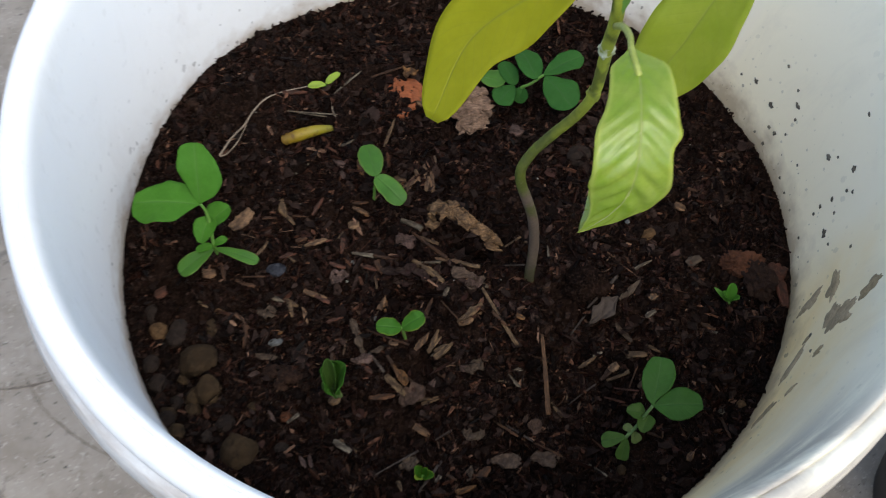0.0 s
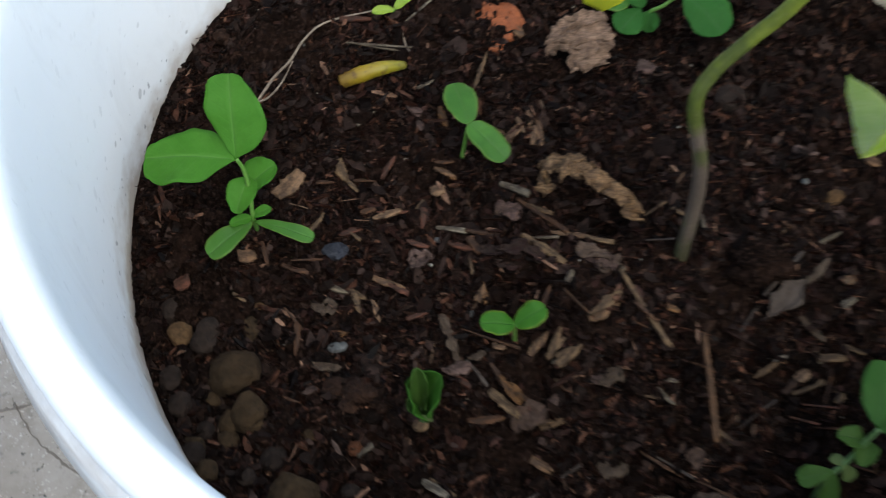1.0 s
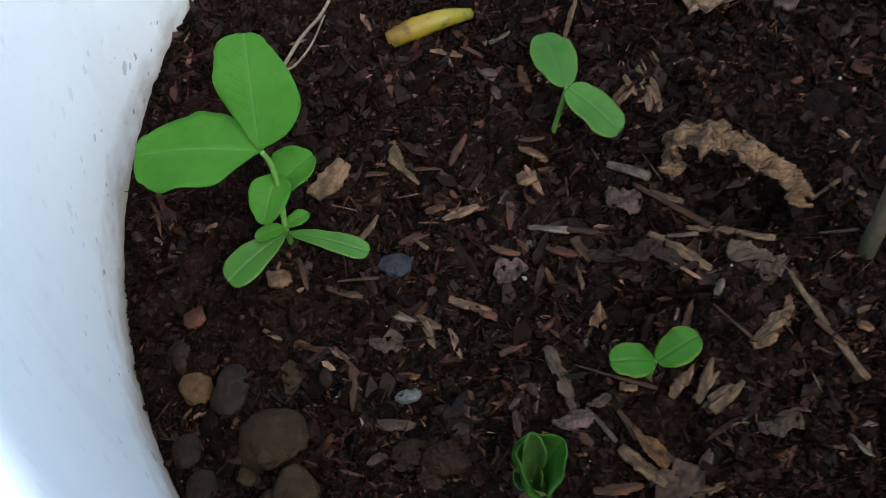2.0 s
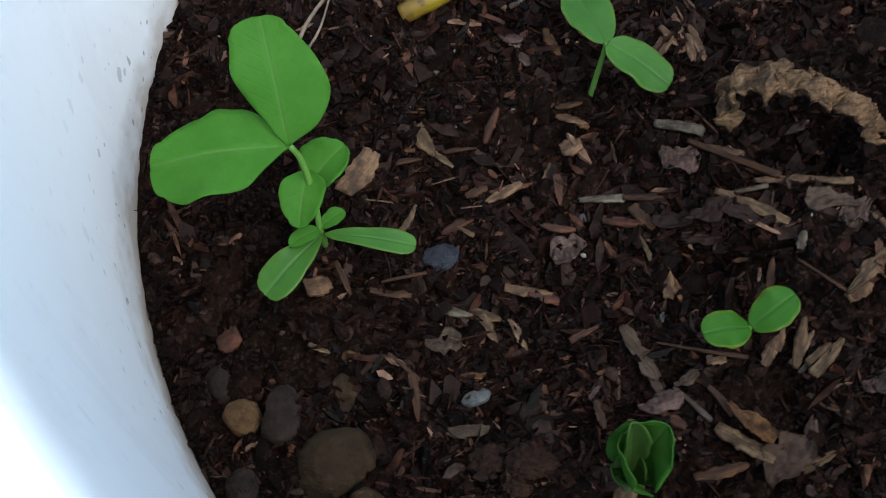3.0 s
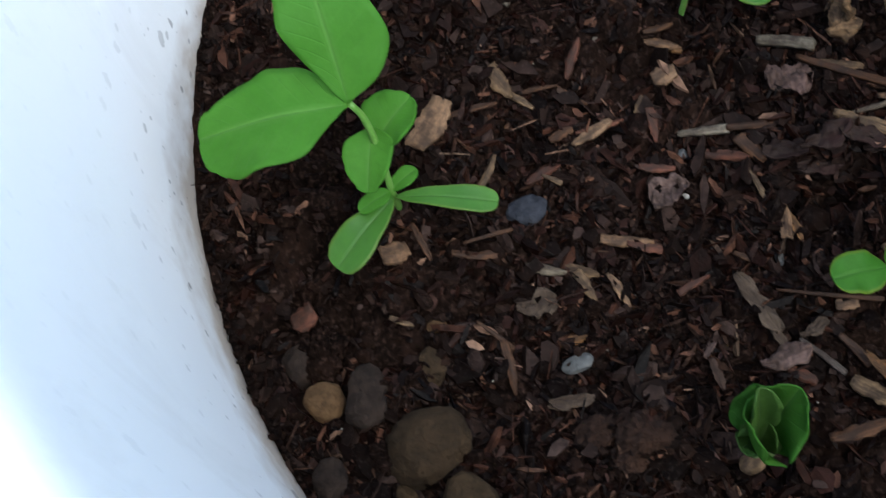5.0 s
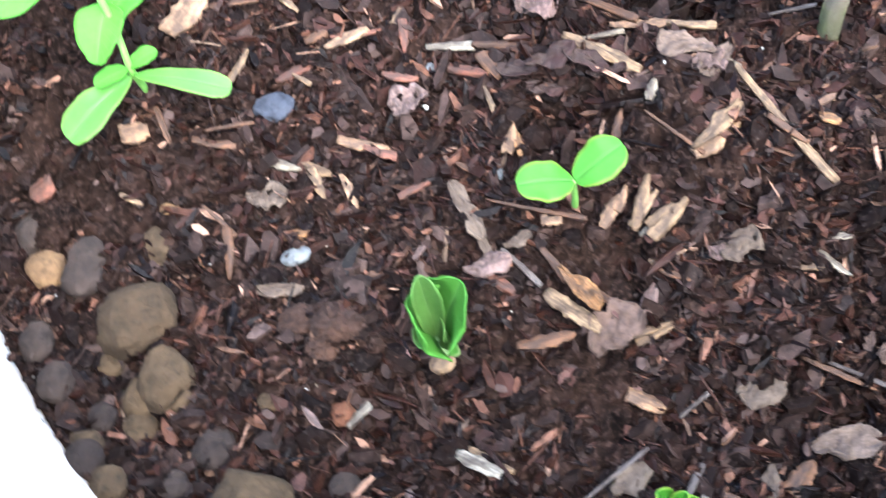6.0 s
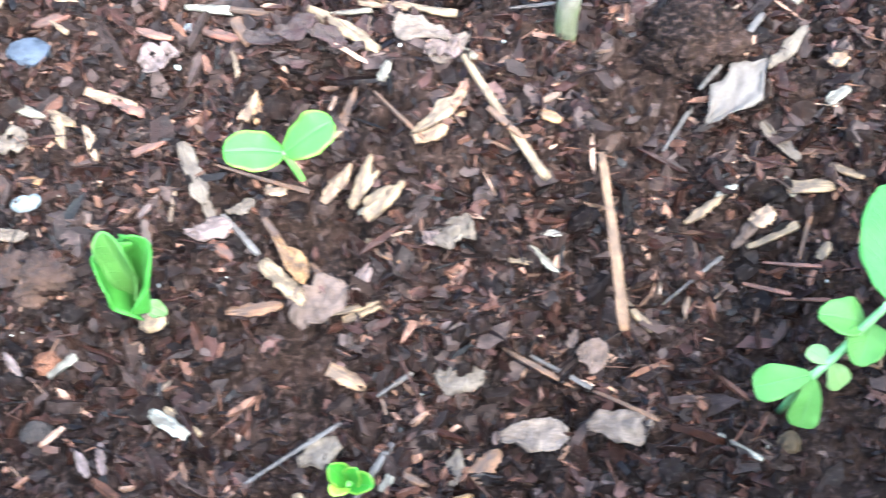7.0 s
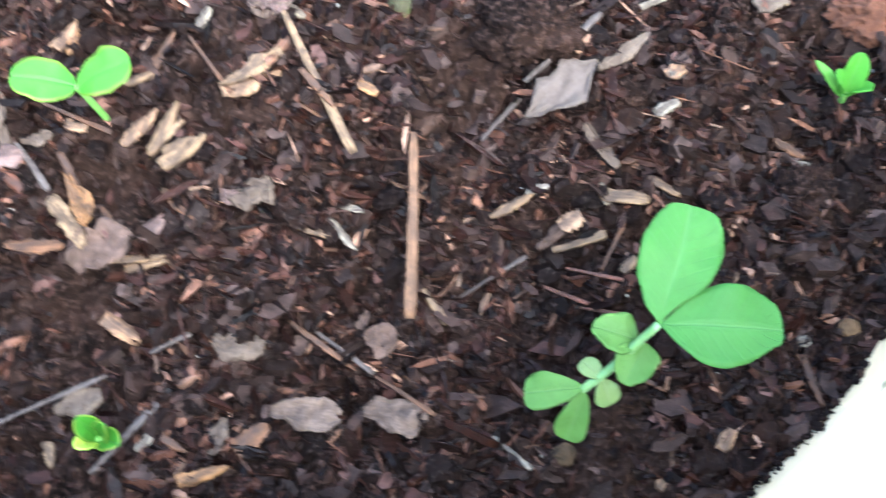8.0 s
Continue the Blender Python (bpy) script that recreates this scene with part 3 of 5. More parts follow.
for k, row in enumerate([
    (-15.2, 37, 12, 7, 12), (-22.4, 49, 20, 11, 80), (-21.0, 40, 11, 8, 60), (-15.0, 19, 17, 5, 71), (-20.2, 67, 15, 6, 80),
    (-26.4, 18, 19, 4.5, 38), (-27.0, 39, 6, 3.5, 70), (-32.5, 29, 7, 2.8, 60), (-22.5, 24, 7, 2.0, 60), (-35.0, 14, 12, 4, 45),
]):
    splash("mud_splash", *row, MUD, "grey-brown dried mud splash", k)
for k, (deg, z, size) in enumerate([
    (27.8, 23.1, 1.6), (30.9, 19.2, 0.8), (22.7, 21.7, 1.9), (20.2, 40.1, 0.9), (18.4, 35.2, 1.9), (17.1, 29.9, 1.0), (20.2, 13.5, 1.3), (18.6, 14.3, 1.4),
    (19.2, 4.6, 1.4), (16.7, 20.4, 0.8), (7.1, 39.8, 1.9), (1.8, 53.4, 1.9), (5.7, 45.7, 0.7), (11.6, 5.1, 0.9), (8.6, 4.7, 0.8), (-0.5, 46.5, 1.0),
]):
    splash("soil_speck", deg, z, size * 1.5, size * 1.25, 10, SPECK, "dark speck of splashed soil", 50 + k)
for k, (deg, z, size) in enumerate([
    (-1.5, 50.2, 0.9), (0.3, 35.8, 1.3), (0.9, 27.0, 1.0), (0.7, 21.6, 0.9), (-4.2, 27.4, 2.2), (-2.2, 36.1, 0.8), (-1.0, 8.2, 0.7), (-10.3, 47.4, 0.9),
    (24.4, 43.5, 0.9), (10.6, 19.4, 0.6), (-6.6, 30.2, 0.7), (-22.2, 26.1, 0.9), (7.3, 70.5, 1.0), (-25.8, 31.6, 0.9),
]):
    splash("soil_speck", deg, z, size * 1.7, size * 1.1, 25, SPECK, "dark speck of splashed soil", 80 + k)

# ---- soil ----
WAVES = [-0.0023, 0.0011, -0.0057, 0.0060, 0.0122, -0.0060, -0.0016, -0.0089, 0.0097, -0.0082, 0.0084, 0.0067, -0.0010, -0.0110, 0.0067, 0.0035, -0.0014, -0.0014, 0.0028, 0.0034, 0.0002]
SPOTS = [(x, y) for x in (-0.1, -0.05, 0.0, 0.05, 0.1) for y in (-0.08, -0.03, 0.03, 0.08)]


def swell(x, y):
    z = np.full(np.shape(x), WAVES[0], float)
    for (px, py), k in zip(SPOTS, WAVES[1:]):
        z = z + k * np.exp(-((x - px) ** 2 + (y - py) ** 2) / 0.045 ** 2)
    return z


STEP, SIDE = 0.0005, 0.150
count = int(2 * SIDE / STEP) + 1
gx, gy = np.meshgrid(np.linspace(-SIDE, SIDE, count) + SOIL_C[0], np.linspace(-SIDE, SIDE, count) + SOIL_C[1], indexing="ij")
rough = 0.0034 * lattice_noise(gx, gy, 0.016, 1) + 0.0050 * np.abs(lattice_noise(gx, gy, 0.0085, 2)) + 0.0030 * np.abs(lattice_noise(gx, gy, 0.0036, 3)) + 0.0010 * lattice_noise(gx, gy, 0.0017, 4) + 0.0005 * lattice_noise(gx, gy, 0.0010, 5)
out = np.sqrt((gx - SOIL_C[0]) ** 2 + (gy - SOIL_C[1]) ** 2)
gz = swell(gx, gy) + (rough - 0.0035) * (0.3 + 0.7 * np.clip((SOIL_R - out) / 0.010, 0, 1))
for px, py, wide, deep in ((0.0050, 0.0095, 0.0085, 0.0150), (-0.0010, 0.0090, 0.0060, 0.0080), (0.0130, 0.0045, 0.0065, 0.0110)):
    gz = gz - deep * np.exp(-((gx - px) ** 2 + (gy - py) ** 2) / wide ** 2)  # hollow under the arched dead leaf
for px, py, wide, deep in ((-0.0225, -0.0170, 0.0055, 0.0090), (-0.0165, -0.0165, 0.0045, 0.0070), (-0.0280, -0.0140, 0.0040, 0.0050), (-0.0215, -0.0075, 0.0075, -0.0055)):
    gz = gz - deep * np.exp(-((gx - px) ** 2 + (gy - py) ** 2) / wide ** 2)  # a hollow below a hump of bark sheets
for px, py, wide, high in ((-0.0735, -0.0530, 0.0095, 0.0060), (-0.0660, -0.0550, 0.0065, 0.0035)):
    gz = gz + high * np.exp(-((gx - px) ** 2 + (gy - py) ** 2) / wide ** 2)  # a mound of caked clay


def soil_z(x, y):
    i = int(np.clip(round((x - SOIL_C[0] + SIDE) / STEP), 0, count - 1))
    j = int(np.clip(round((y - SOIL_C[1] + SIDE) / STEP), 0, count - 1))
    return float(gz[i, j])


inside = (gx - SOIL_C[0]) ** 2 + (gy - SOIL_C[1]) ** 2 < (SOIL_R + 0.0015) ** 2
index = -np.ones(gx.shape, int)
index[inside] = np.arange(inside.sum())
quads = np.stack([index[:-1, :-1], index[1:, :-1], index[1:, 1:], index[:-1, 1:]], -1).reshape(-1, 4)
quads = quads[(quads >= 0).all(1)]


def raw_mesh(name, verts, faces, size, material, smooth=True):
    me = bpy.data.meshes.new(name)
    me.vertices.add(len(verts)), me.loops.add(faces.size), me.polygons.add(len(faces))
    me.vertices.foreach_set("co", np.ascontiguousarray(verts, np.float32).ravel())
    me.loops.foreach_set("vertex_index", faces.astype(np.int32).ravel())
    me.polygons.foreach_set("loop_start", np.arange(0, faces.size, size, dtype=np.int32))
    me.polygons.foreach_set("use_smooth", np.full(len(faces), smooth))
    me.update(calc_edges=True)
    me.validate()
    me.materials.append(material)
    return new(name, me)


tagged(raw_mesh("soil", np.stack([gx[inside], gy[inside], gz[inside]], -1), quads, 4, SOIL), "dark crumbly potting soil filling the white bucket", "soil", kind="stuff")


def strewn(name, n, seed, make, material, label, reach=SOIL_R - 0.001, sink=0.0, clumped=0.35):
    """Many bits on the soil in one mesh: make(rng, n) gives corners (n, k, 3) lying flat round 0 and the faces of one bit."""
    rng = np.random.RandomState(seed)
    r, a = reach * np.sqrt(rng.uniform(0, 1, 3 * n)), rng.uniform(0, math.tau, 3 * n)
    x, y = SOIL_C[0] + r * np.cos(a), SOIL_C[1] + r * np.sin(a)
    drift = lattice_noise(x, y, 0.024, 41) + 0.7 * lattice_noise(x, y, 0.010, 42)
    keep = np.argsort(rng.uniform(0, 1, 3 * n) - clumped * drift, kind="stable")[:n]
    x, y = x[keep], y[keep]
    corners, faces = make(rng, n)
    k = corners.shape[1]
    yaw, tilt, roll = rng.uniform(0, math.tau, n), rng.normal(0, 0.46, n), rng.normal(0, 0.62, n)
    c, s = np.cos(tilt)[:, None], np.sin(tilt)[:, None]
    px, py, pz = corners[..., 0], corners[..., 1], corners[..., 2]
    px, pz = px * c + pz * s, -px * s + pz * c
    c, s = np.cos(roll)[:, None], np.sin(roll)[:, None]
    py, pz = py * c - pz * s, py * s + pz * c
    c, s = np.cos(yaw)[:, None], np.sin(yaw)[:, None]
    px, py = px * c - py * s, px * s + py * c
    i = np.clip(np.round((x - SOIL_C[0] + SIDE) / STEP).astype(int), 0, count - 1)
    j = np.clip(np.round((y - SOIL_C[1] + SIDE) / STEP).astype(int), 0, count - 1)
    z = gz[i, j] + rng.uniform(-0.0002, 0.0007, n) - sink
    verts = np.stack([px + x[:, None], py + y[:, None], pz + z[:, None]], -1).reshape(-1, 3)
    faces = (np.array(faces)[None] + (np.arange(n) * k)[:, None, None]).reshape(-1, len(faces[0]))
    return tagged(raw_mesh(name, verts, faces, faces.shape[1], material, False), label, "litter", kind="stuff")


def edge_crumbs(name, n, seed, low, high, label):
    """Soil that clings to the bucket where the surface meets it."""
    rng = np.random.RandomState(seed)
    corners, faces = crumbs(low, high, 0.7, 1.2)(rng, n)
    a = rng.uniform(0, math.tau, n)
    patchy = 0.5 + 0.5 * lattice_noise(a * 0.1, a * 0.0, 0.012, 51)
    z = -0.004 + rng.uniform(0, 1, n) ** 2 * (0.0025 + 0.0030 * patchy)
    f = (z + 0.004) / 0.124
    r = 0.1463 + 0.12 * np.maximum(z, 0) - rng.uniform(0.0, 0.0008, n)
    x, y = SOIL_C[0] + 0.014 * f + r * np.cos(a), SOIL_C[1] - 0.001 * f + r * np.sin(a)
    z = np.maximum(z, swell(x, y) - 0.002) + 0.002 * (swell(x, y) > 0.002)
    verts = (corners + np.stack([x, y, z], -1)[:, None]).reshape(-1, 3)
    faces = (np.array(faces)[None] + (np.arange(n) * corners.shape[1])[:, None, None]).reshape(-1, 3)
    return tagged(raw_mesh(name, verts, faces, 3, CRUMB, False), label, "soil", kind="stuff")


def slivers(low, high, slim, thick):
    def make(rng, n):
        ln = rng.uniform(low, high, n) * rng.uniform(0.5, 1.0, n)
        wd = ln * rng.uniform(slim * 0.5, slim * 1.4, n)
        th = rng.uniform(0.5, 1.0, n) * thick
        out = np.zeros((n, 12, 3))
        for k, (u, v) in enumerate(((-0.5, 0.1), (-0.2, 0.5), (0.25, 0.42), (0.5, -0.05), (0.2, -0.5), (-0.28, -0.4))):
            jx, jy = rng.uniform(-0.12, 0.12, n), rng.uniform(-0.18, 0.18, n)
            bow = (0.25 - (u + jx) ** 2) * ln * rng.uniform(-0.1, 0.25, n)
            out[:, k] = np.stack([(u + jx) * ln, (v + jy) * wd, th + bow], -1)
            out[:, k + 6] = np.stack([(u + jx) * ln, (v + jy) * wd, bow * 0.8], -1)
        faces = [(0, 5, 4, 1), (1, 4, 3, 2), (6, 7, 10, 11), (7, 8, 9, 10)] + [(k, (k + 1) % 6, (k + 1) % 6 + 6, k + 6) for k in range(6)]
        return out, faces
    return make


def crumbs(low, high, least=0.45, most=1.35, fine=1):
    ico = bmesh.new()
    bmesh.ops.create_icosphere(ico, subdivisions=fine, radius=1)
    base = np.array([v.co for v in ico.verts])
    faces = [tuple(v.index for v in f.verts) for f in ico.faces]
    ico.free()

    def make(rng, n):
        size = low + (high - low) * rng.uniform(0, 1, n) ** 3
        k = rng.uniform(least, most, (n, len(base), 1))
        flat = np.stack([np.ones(n), rng.uniform(0.6, 1, n), rng.uniform(0.5, 0.85, n)], -1)
        return base[None] * k * flat[:, None] * size[:, None, None], faces
    return make


strewn("bark_litter", 14500, 11, slivers(0.0016, 0.0060, 0.29, 0.0010), MULCH, "small dark bark slivers strewn over the soil", sink=0.0003)
strewn("bark_litter", 900, 16, slivers(0.006, 0.013, 0.18, 0.0014), MULCH, "longer dark bark splinters lying on the soil", sink=0.0001)
strewn("leaf_litter", 2600, 18, slivers(0.0045, 0.0110, 0.40, 0.00025), LEAFY, "overlapping dark purplish-brown leaf pieces on the soil", sink=0.0006)
strewn("bark_chunks", 2300, 26, slivers(0.0030, 0.0095, 0.45, 0.0026), DECAY, "thick weathered bark chunks half buried in the soil", sink=0.0011, clumped=0.3)
strewn("decayed_leaves", 650, 24, slivers(0.008, 0.0150, 0.50, 0.0003), DECAY, "muted grey-brown decayed leaf pieces half sunk in soil", sink=0.0007, clumped=0.25)
strewn("leaf_litter", 5200, 20, slivers(0.0016, 0.0050, 0.45, 0.0003), LEAFY, "crumbled dark leaf bits covering the soil", sink=0.0003, clumped=0.1)
strewn("leaf_litter", 2400, 12, slivers(0.0025, 0.0085, 0.62, 0.00022), LEAFY, "small dark leaf scraps strewn over the soil", sink=0.0004)
strewn("soil_crumbs", 1500, 19, crumbs(0.0012, 0.0042, 0.75, 1.2, 2), CRUMB, "rounded dark lumps of soil among the litter", sink=0.0008)
strewn("leaf_litter", 6000, 27, slivers(0.0012, 0.0042, 0.40, 0.0005), DECAY, "fine grey-brown crumbled leaf bits on the soil", sink=0.0002, clumped=0.0)
edge_crumbs("edge_crumbs", 4200, 23, 0.0003, 0.0011, "soil crumbs clinging to the bucket wall at the soil line")
strewn("bark_fibres", 1300, 22, slivers(0.003, 0.010, 0.13, 0.0006), RUSSET, "reddish-brown bark splinters in loose drifts on the soil", clumped=0.7)
strewn("soil_crumbs", 14000, 13, crumbs(0.0003, 0.0020), CRUMB, "loose dark soil crumbs")
strewn("root_fibres", 3600, 14, slivers(0.005, 0.016, 0.035, 0.0003), MULCH, "fine brown root fibres lying on the soil")
strewn("grit", 170, 15, crumbs(0.0003, 0.0008), GRIT, "tiny pale grit grains on the soil")


# ---- bits that lie on the soil, one by one ----
serial = [100]


def bed(x, y, deg, ln, lift):
    """The pose of a bit lying along the soil."""
    a = radians(deg)
    ux, uy = math.cos(a), math.sin(a)
    h = [soil_z(x + ux * f * ln, y + uy * f * ln) for f in (-0.4, -0.2, 0.0, 0.2, 0.4)]
    slope = math.degrees(math.atan2((h[4] + h[3] - h[1] - h[0]) / 2, 0.6 * ln))
    z = max(sum(h) / 5, max(h) - 0.0012)
    return pose(x, y, z + lift, 0, 0, deg) @ pose(0, 0, 0, 0, -max(-16, min(16, slope)), 0)


def slab(ln, wd, th, rnd, outline, curl=0.0, cup=0.0, nx=10, ny=4, jag=0.1, other=None, crease=0.0, ridge=0.0):
    """A thin piece with a worn outline, bowed along, cupped across and creased; other: the outline of its right edge."""
    bm = bmesh.new()
    edge_l = [outline(i / nx) * (1 + rnd.uniform(-jag, jag)) for i in range(nx + 1)]
    edge_r = [(other or outline)(i / nx) * (1 + rnd.uniform(-jag, jag)) for i in range(nx + 1)]
    off = Vector((rnd.uniform(0, 50), rnd.uniform(0, 50), 0.0))
    skew = rnd.uniform(-0.12, 0.12)
    twist = rnd.uniform(-0.25, 0.25)
    ridges = [rnd.uniform(-1, 1) * ridge * th for _ in range(ny + 1)]
    layers = []
    for top in (1, 0):
        rows = []
        for i in range(nx + 1):
            s = i / nx
            row = []
            for j in range(ny + 1):
                u = j / ny * 2 - 1
                w = (edge_l[i] if u < 0 else edge_r[i]) * wd / 2 * u + skew * wd * math.sin(s * 3)
                z = curl * ln * (s - 0.5) ** 2 * 2 + cup * wd * u * u + twist * wd * u * (s - 0.5) + rnd.uniform(-0.05 - 0.3 * ridge, 0.05 + 0.3 * ridge) * th + ridges[j]
                if crease:
                    z += crease * wd * (abs(noise.noise(off + Vector((s * 3.2, u * 1.3, 0)))) + 0.4 * noise.noise(off + Vector((s * 9, u * 3.5, 5))))
                row.append(bm.verts.new(((s - 0.5) * ln, w, z + th * top)))
            rows.append(row)
        layers.append(rows)
    t, b = layers
    for i in range(nx):
        for j in range(ny):
            bm.faces.new((t[i][j], t[i + 1][j], t[i + 1][j + 1], t[i][j + 1]))
            bm.faces.new((b[i][j], b[i][j + 1], b[i + 1][j + 1], b[i + 1][j]))
        bm.faces.new((t[i][0], b[i][0], b[i + 1][0], t[i + 1][0]))
        bm.faces.new((t[i][ny], t[i + 1][ny], b[i + 1][ny], b[i][ny]))
    for j in range(ny):
        bm.faces.new((t[0][j], t[0][j + 1], b[0][j + 1], b[0][j]))
        bm.faces.new((t[nx][j], b[nx][j], b[nx][j + 1], t[nx][j + 1]))
    return bm


def straw(ln, wd, rnd):
    return slab(ln, wd, max(0.0005, wd * 0.55), rnd, lambda s: (0.66 + 0.4 * s) * (1.0 if 0.04 < s < 0.96 else 0.75), rnd.uniform(-0.03, 0.03), -0.16, 14, 6, 0.10, None, 0.0, 0.22)


def husk(ln, wd, rnd):
    """A splinter or husk: one end often broken off square."""
    lead, power = rnd.choice((0.05, 0.12, 0.3)), rnd.uniform(0.45, 0.8)
    return slab(ln, wd, max(0.0004, wd * 0.22), rnd, lambda s: 0.10 + 0.92 * max(0.0, math.sin(math.pi * (lead + (0.97 - lead) * s))) ** power, rnd.uniform(-0.1, 0.12), -0.18, 14, 6, 0.20, None, 0.0, 0.45)


def chip(ln, wd, rnd):
    return slab(ln, wd, max(0.0006, wd * 0.2), rnd, lambda s: 0.72 + 0.35 * math.sin(math.pi * s), rnd.uniform(-0.05, 0.06), rnd.uniform(-0.08, 0.06), 9, 6, 0.20, None, 0.0, 0.40)


def flake(ln, wd, rnd):
    """A scrap of dead leaf with a torn, angular outline, each edge torn in its own way."""
    def edge():
        knots, lean = [rnd.uniform(0.42, 1.22) for _ in range(6)], rnd.uniform(0.55, 1.7)

        def tear(s):
            f = min(s * 5, 4.999)
            k = int(f)
            return (0.06 + 0.97 * max(0.0, math.sin(math.pi * (0.03 + 0.93 * s ** lean))) ** 0.62) * (knots[k] + (knots[k + 1] - knots[k]) * (f - k))
        return tear

    return slab(ln, wd * 1.15, 0.00035, rnd, edge(), rnd.uniform(0.02, 0.18), rnd.uniform(-0.12, 0.20), 24, 10, 0.05, edge(), 0.34)


def torn(ln, wd, rnd):
    """Half a dead leaf, torn to a long point at one end, with a horn at its upper edge."""
    def edge(knots):
        def tear(s):
            f = min(s, 0.9999) * (len(knots) - 1)
            k = int(f)
            return knots[k] + (knots[k + 1] - knots[k]) * (f - k)
        return tear

    return slab(ln, wd, 0.00035, rnd, edge([0.03, 0.30, 0.34, 0.62, 0.86, 0.95, 0.62, 0.24, 0.12]), 0.10, 0.10, 24, 10, 0.05, edge([0.05, 0.26, 0.70, 1.18, 0.98, 0.94, 1.25, 0.46, 0.10]), 0.26)


def stone(ln, wd, rnd):
    """A worn stone with some flat faces."""
    bm = bmesh.new()
    bmesh.ops.create_icosphere(bm, subdivisions=4 if ln > 0.006 else 3, radius=0.5)
    tall = min(ln, wd) * 0.78
    off = Vector((rnd.uniform(0, 50), rnd.uniform(0, 50), rnd.uniform(0, 50)))
    cuts = [(Vector((rnd.gauss(0, 1), rnd.gauss(0, 1), rnd.gauss(0, 0.8))).normalized(), rnd.uniform(0.38, 0.46)) for _ in range(4)]
    for v in bm.verts:
        n = v.co.normalized()
        worn = 1.6 if ln > 0.013 else 1.0
        k = 1 + 0.15 * noise.noise(n * 1.5 + off) + 0.07 * worn * noise.noise(n * 4 + off) + 0.035 * worn * noise.noise(n * 12 + off)
        p = v.co * k
        for way, far in cuts:
            over = p.dot(way) - far
            if over > 0:
                p = p - way * over * 0.75
        v.co = Vector((p.x * ln * 1.12, p.y * wd * 1.12, p.z * tall))
    return bm


def clod(ln, wd, rnd):
    """A lump of caked soil."""
    bm = bmesh.new()
    bmesh.ops.create_icosphere(bm, subdivisions=5, radius=0.5)
    off = Vector((rnd.uniform(0, 50), rnd.uniform(0, 50), rnd.uniform(0, 50)))
    for v in bm.verts:
        n = v.co.normalized()
        k = 1 + 0.30 * noise.noise(n * 1.6 + off) + 0.26 * noise.noise(n * 4.5 + off) + 0.14 * noise.noise(n * 11 + off) + 0.07 * noise.noise(n * 24 + off)
        v.co = Vector((v.co.x * ln, v.co.y * wd, v.co.z * min(ln, wd) * 0.62)) * k
    return bm


MAKERS = {"straw": straw, "husk": husk, "chip": chip, "flake": flake, "torn": torn, "stone": stone, "clod": clod}
WORDS = {
    "straw": ("straw_piece", "straw", "straw piece lying on dark soil"),
    "husk": ("seed_husk", "husk", "pointed husk sliver lying on dark soil"),
    "chip": ("wood_chip", "wood chip", "flat wood chip lying on dark soil"),
    "flake": ("leaf_scrap", "dry leaf", "curled dry leaf scrap lying on dark soil"),
    "torn": ("leaf_scrap", "dry leaf", "torn dry leaf curled up on dark soil"),
    "stone": ("stone", "stone", "worn stone half sunk in dark soil"),
    "clod": ("soil_clod", "soil clod", "lump of caked soil among bark litter"),
}
LOOKS = {"oak": "oak-brown", "umber": "dark umber", "clay": "reddish-brown clay", "twig": "grey-brown", "rust": "rust-red", "silver": "light silvery", "ashen": "ashen tan", "pale": "pale straw-coloured", "tan": "tan", "brown": "dark brown", "red": "reddish brown", "peach": "light peach", "pink": "pinkish", "orange": "orange-brown", "grey": "silvery grey", "purple": "dusky purple-grey", "white": "whitish", "blue": "slate blue-grey", "dark": "dark brown"}


def scatter(kind, tone, rows):
    """Bits of one kind and tone: x, y in millimetres, degrees, length and width in millimetres."""
    word = next(k for k, v in MAKERS.items() if v is kind)
    name, category, text = WORDS[word]
    for x, y, deg, ln, wd in rows:
        serial[0] += 1
        rnd = random.Random(serial[0])
        x, y, ln, wd = x / 1000, y / 1000, ln / 1000, wd / 1000
        size = "large " if ln > 0.012 else "small " if ln < 0.006 else ""
        ob = part(name, kind(ln, wd, rnd), SOIL if word == "clod" and tone == "dark" else (ROCKS if word in ("stone", "clod") else TONES)[tone], None, f"{size}{LOOKS[tone]} {text}")
        tagged(ob, category=category, group=f"{category} bits on the soil")
        lift = {"stone": min(ln, wd) * (0.24 if ln < 0.008 else 0.16), "clod": min(ln, wd) * (0.08 if tone == "dark" else 0.13), "flake": 0.0020, "torn": 0.0022}.get(word, 0.0016)
        ob.matrix_world = bed(x, y, deg, ln, lift)


scatter(straw, "brown", [
    (-92.3,-27.5,-48,9.2,1.0), (-89.2,-6.9,5,10.5,0.9), (-32.4,2.7,-9,9.4,1.7), (-29.3,-36.5,-18,19.7,0.9),
    (-27.4,-46.8,-60,8.0,1.8), (-12.0,4.9,-46,23.5,1.6), (-1.9,-28.9,-50,14.3,0.8), (38.3,-81.8,-32,14.1,0.9),
    (74.3,-52.5,67,11.1,0.8),
])
scatter(straw, "pale", [
    (-68.1,-70.4,46,6.4,1.7), (-67.6,68.5,1,18.3,0.8), (-66.5,69.0,2,22.9,0.8), (-41.4,4.5,-11,10.4,2.0),
    (-20.3,18.1,-33,12.2,2.3), (-11.1,-4.0,0,8.7,1.1), (39.5,0.7,-87,6.0,1.1), (58.3,-91.0,-40,9.4,1.1),
])
scatter(straw, "red", [
    (66.3,-61.9,-23,9.2,0.8), (71.1,-58.2,-13,10.7,0.7), (73.1,-64.5,-10,9.4,0.7),
])
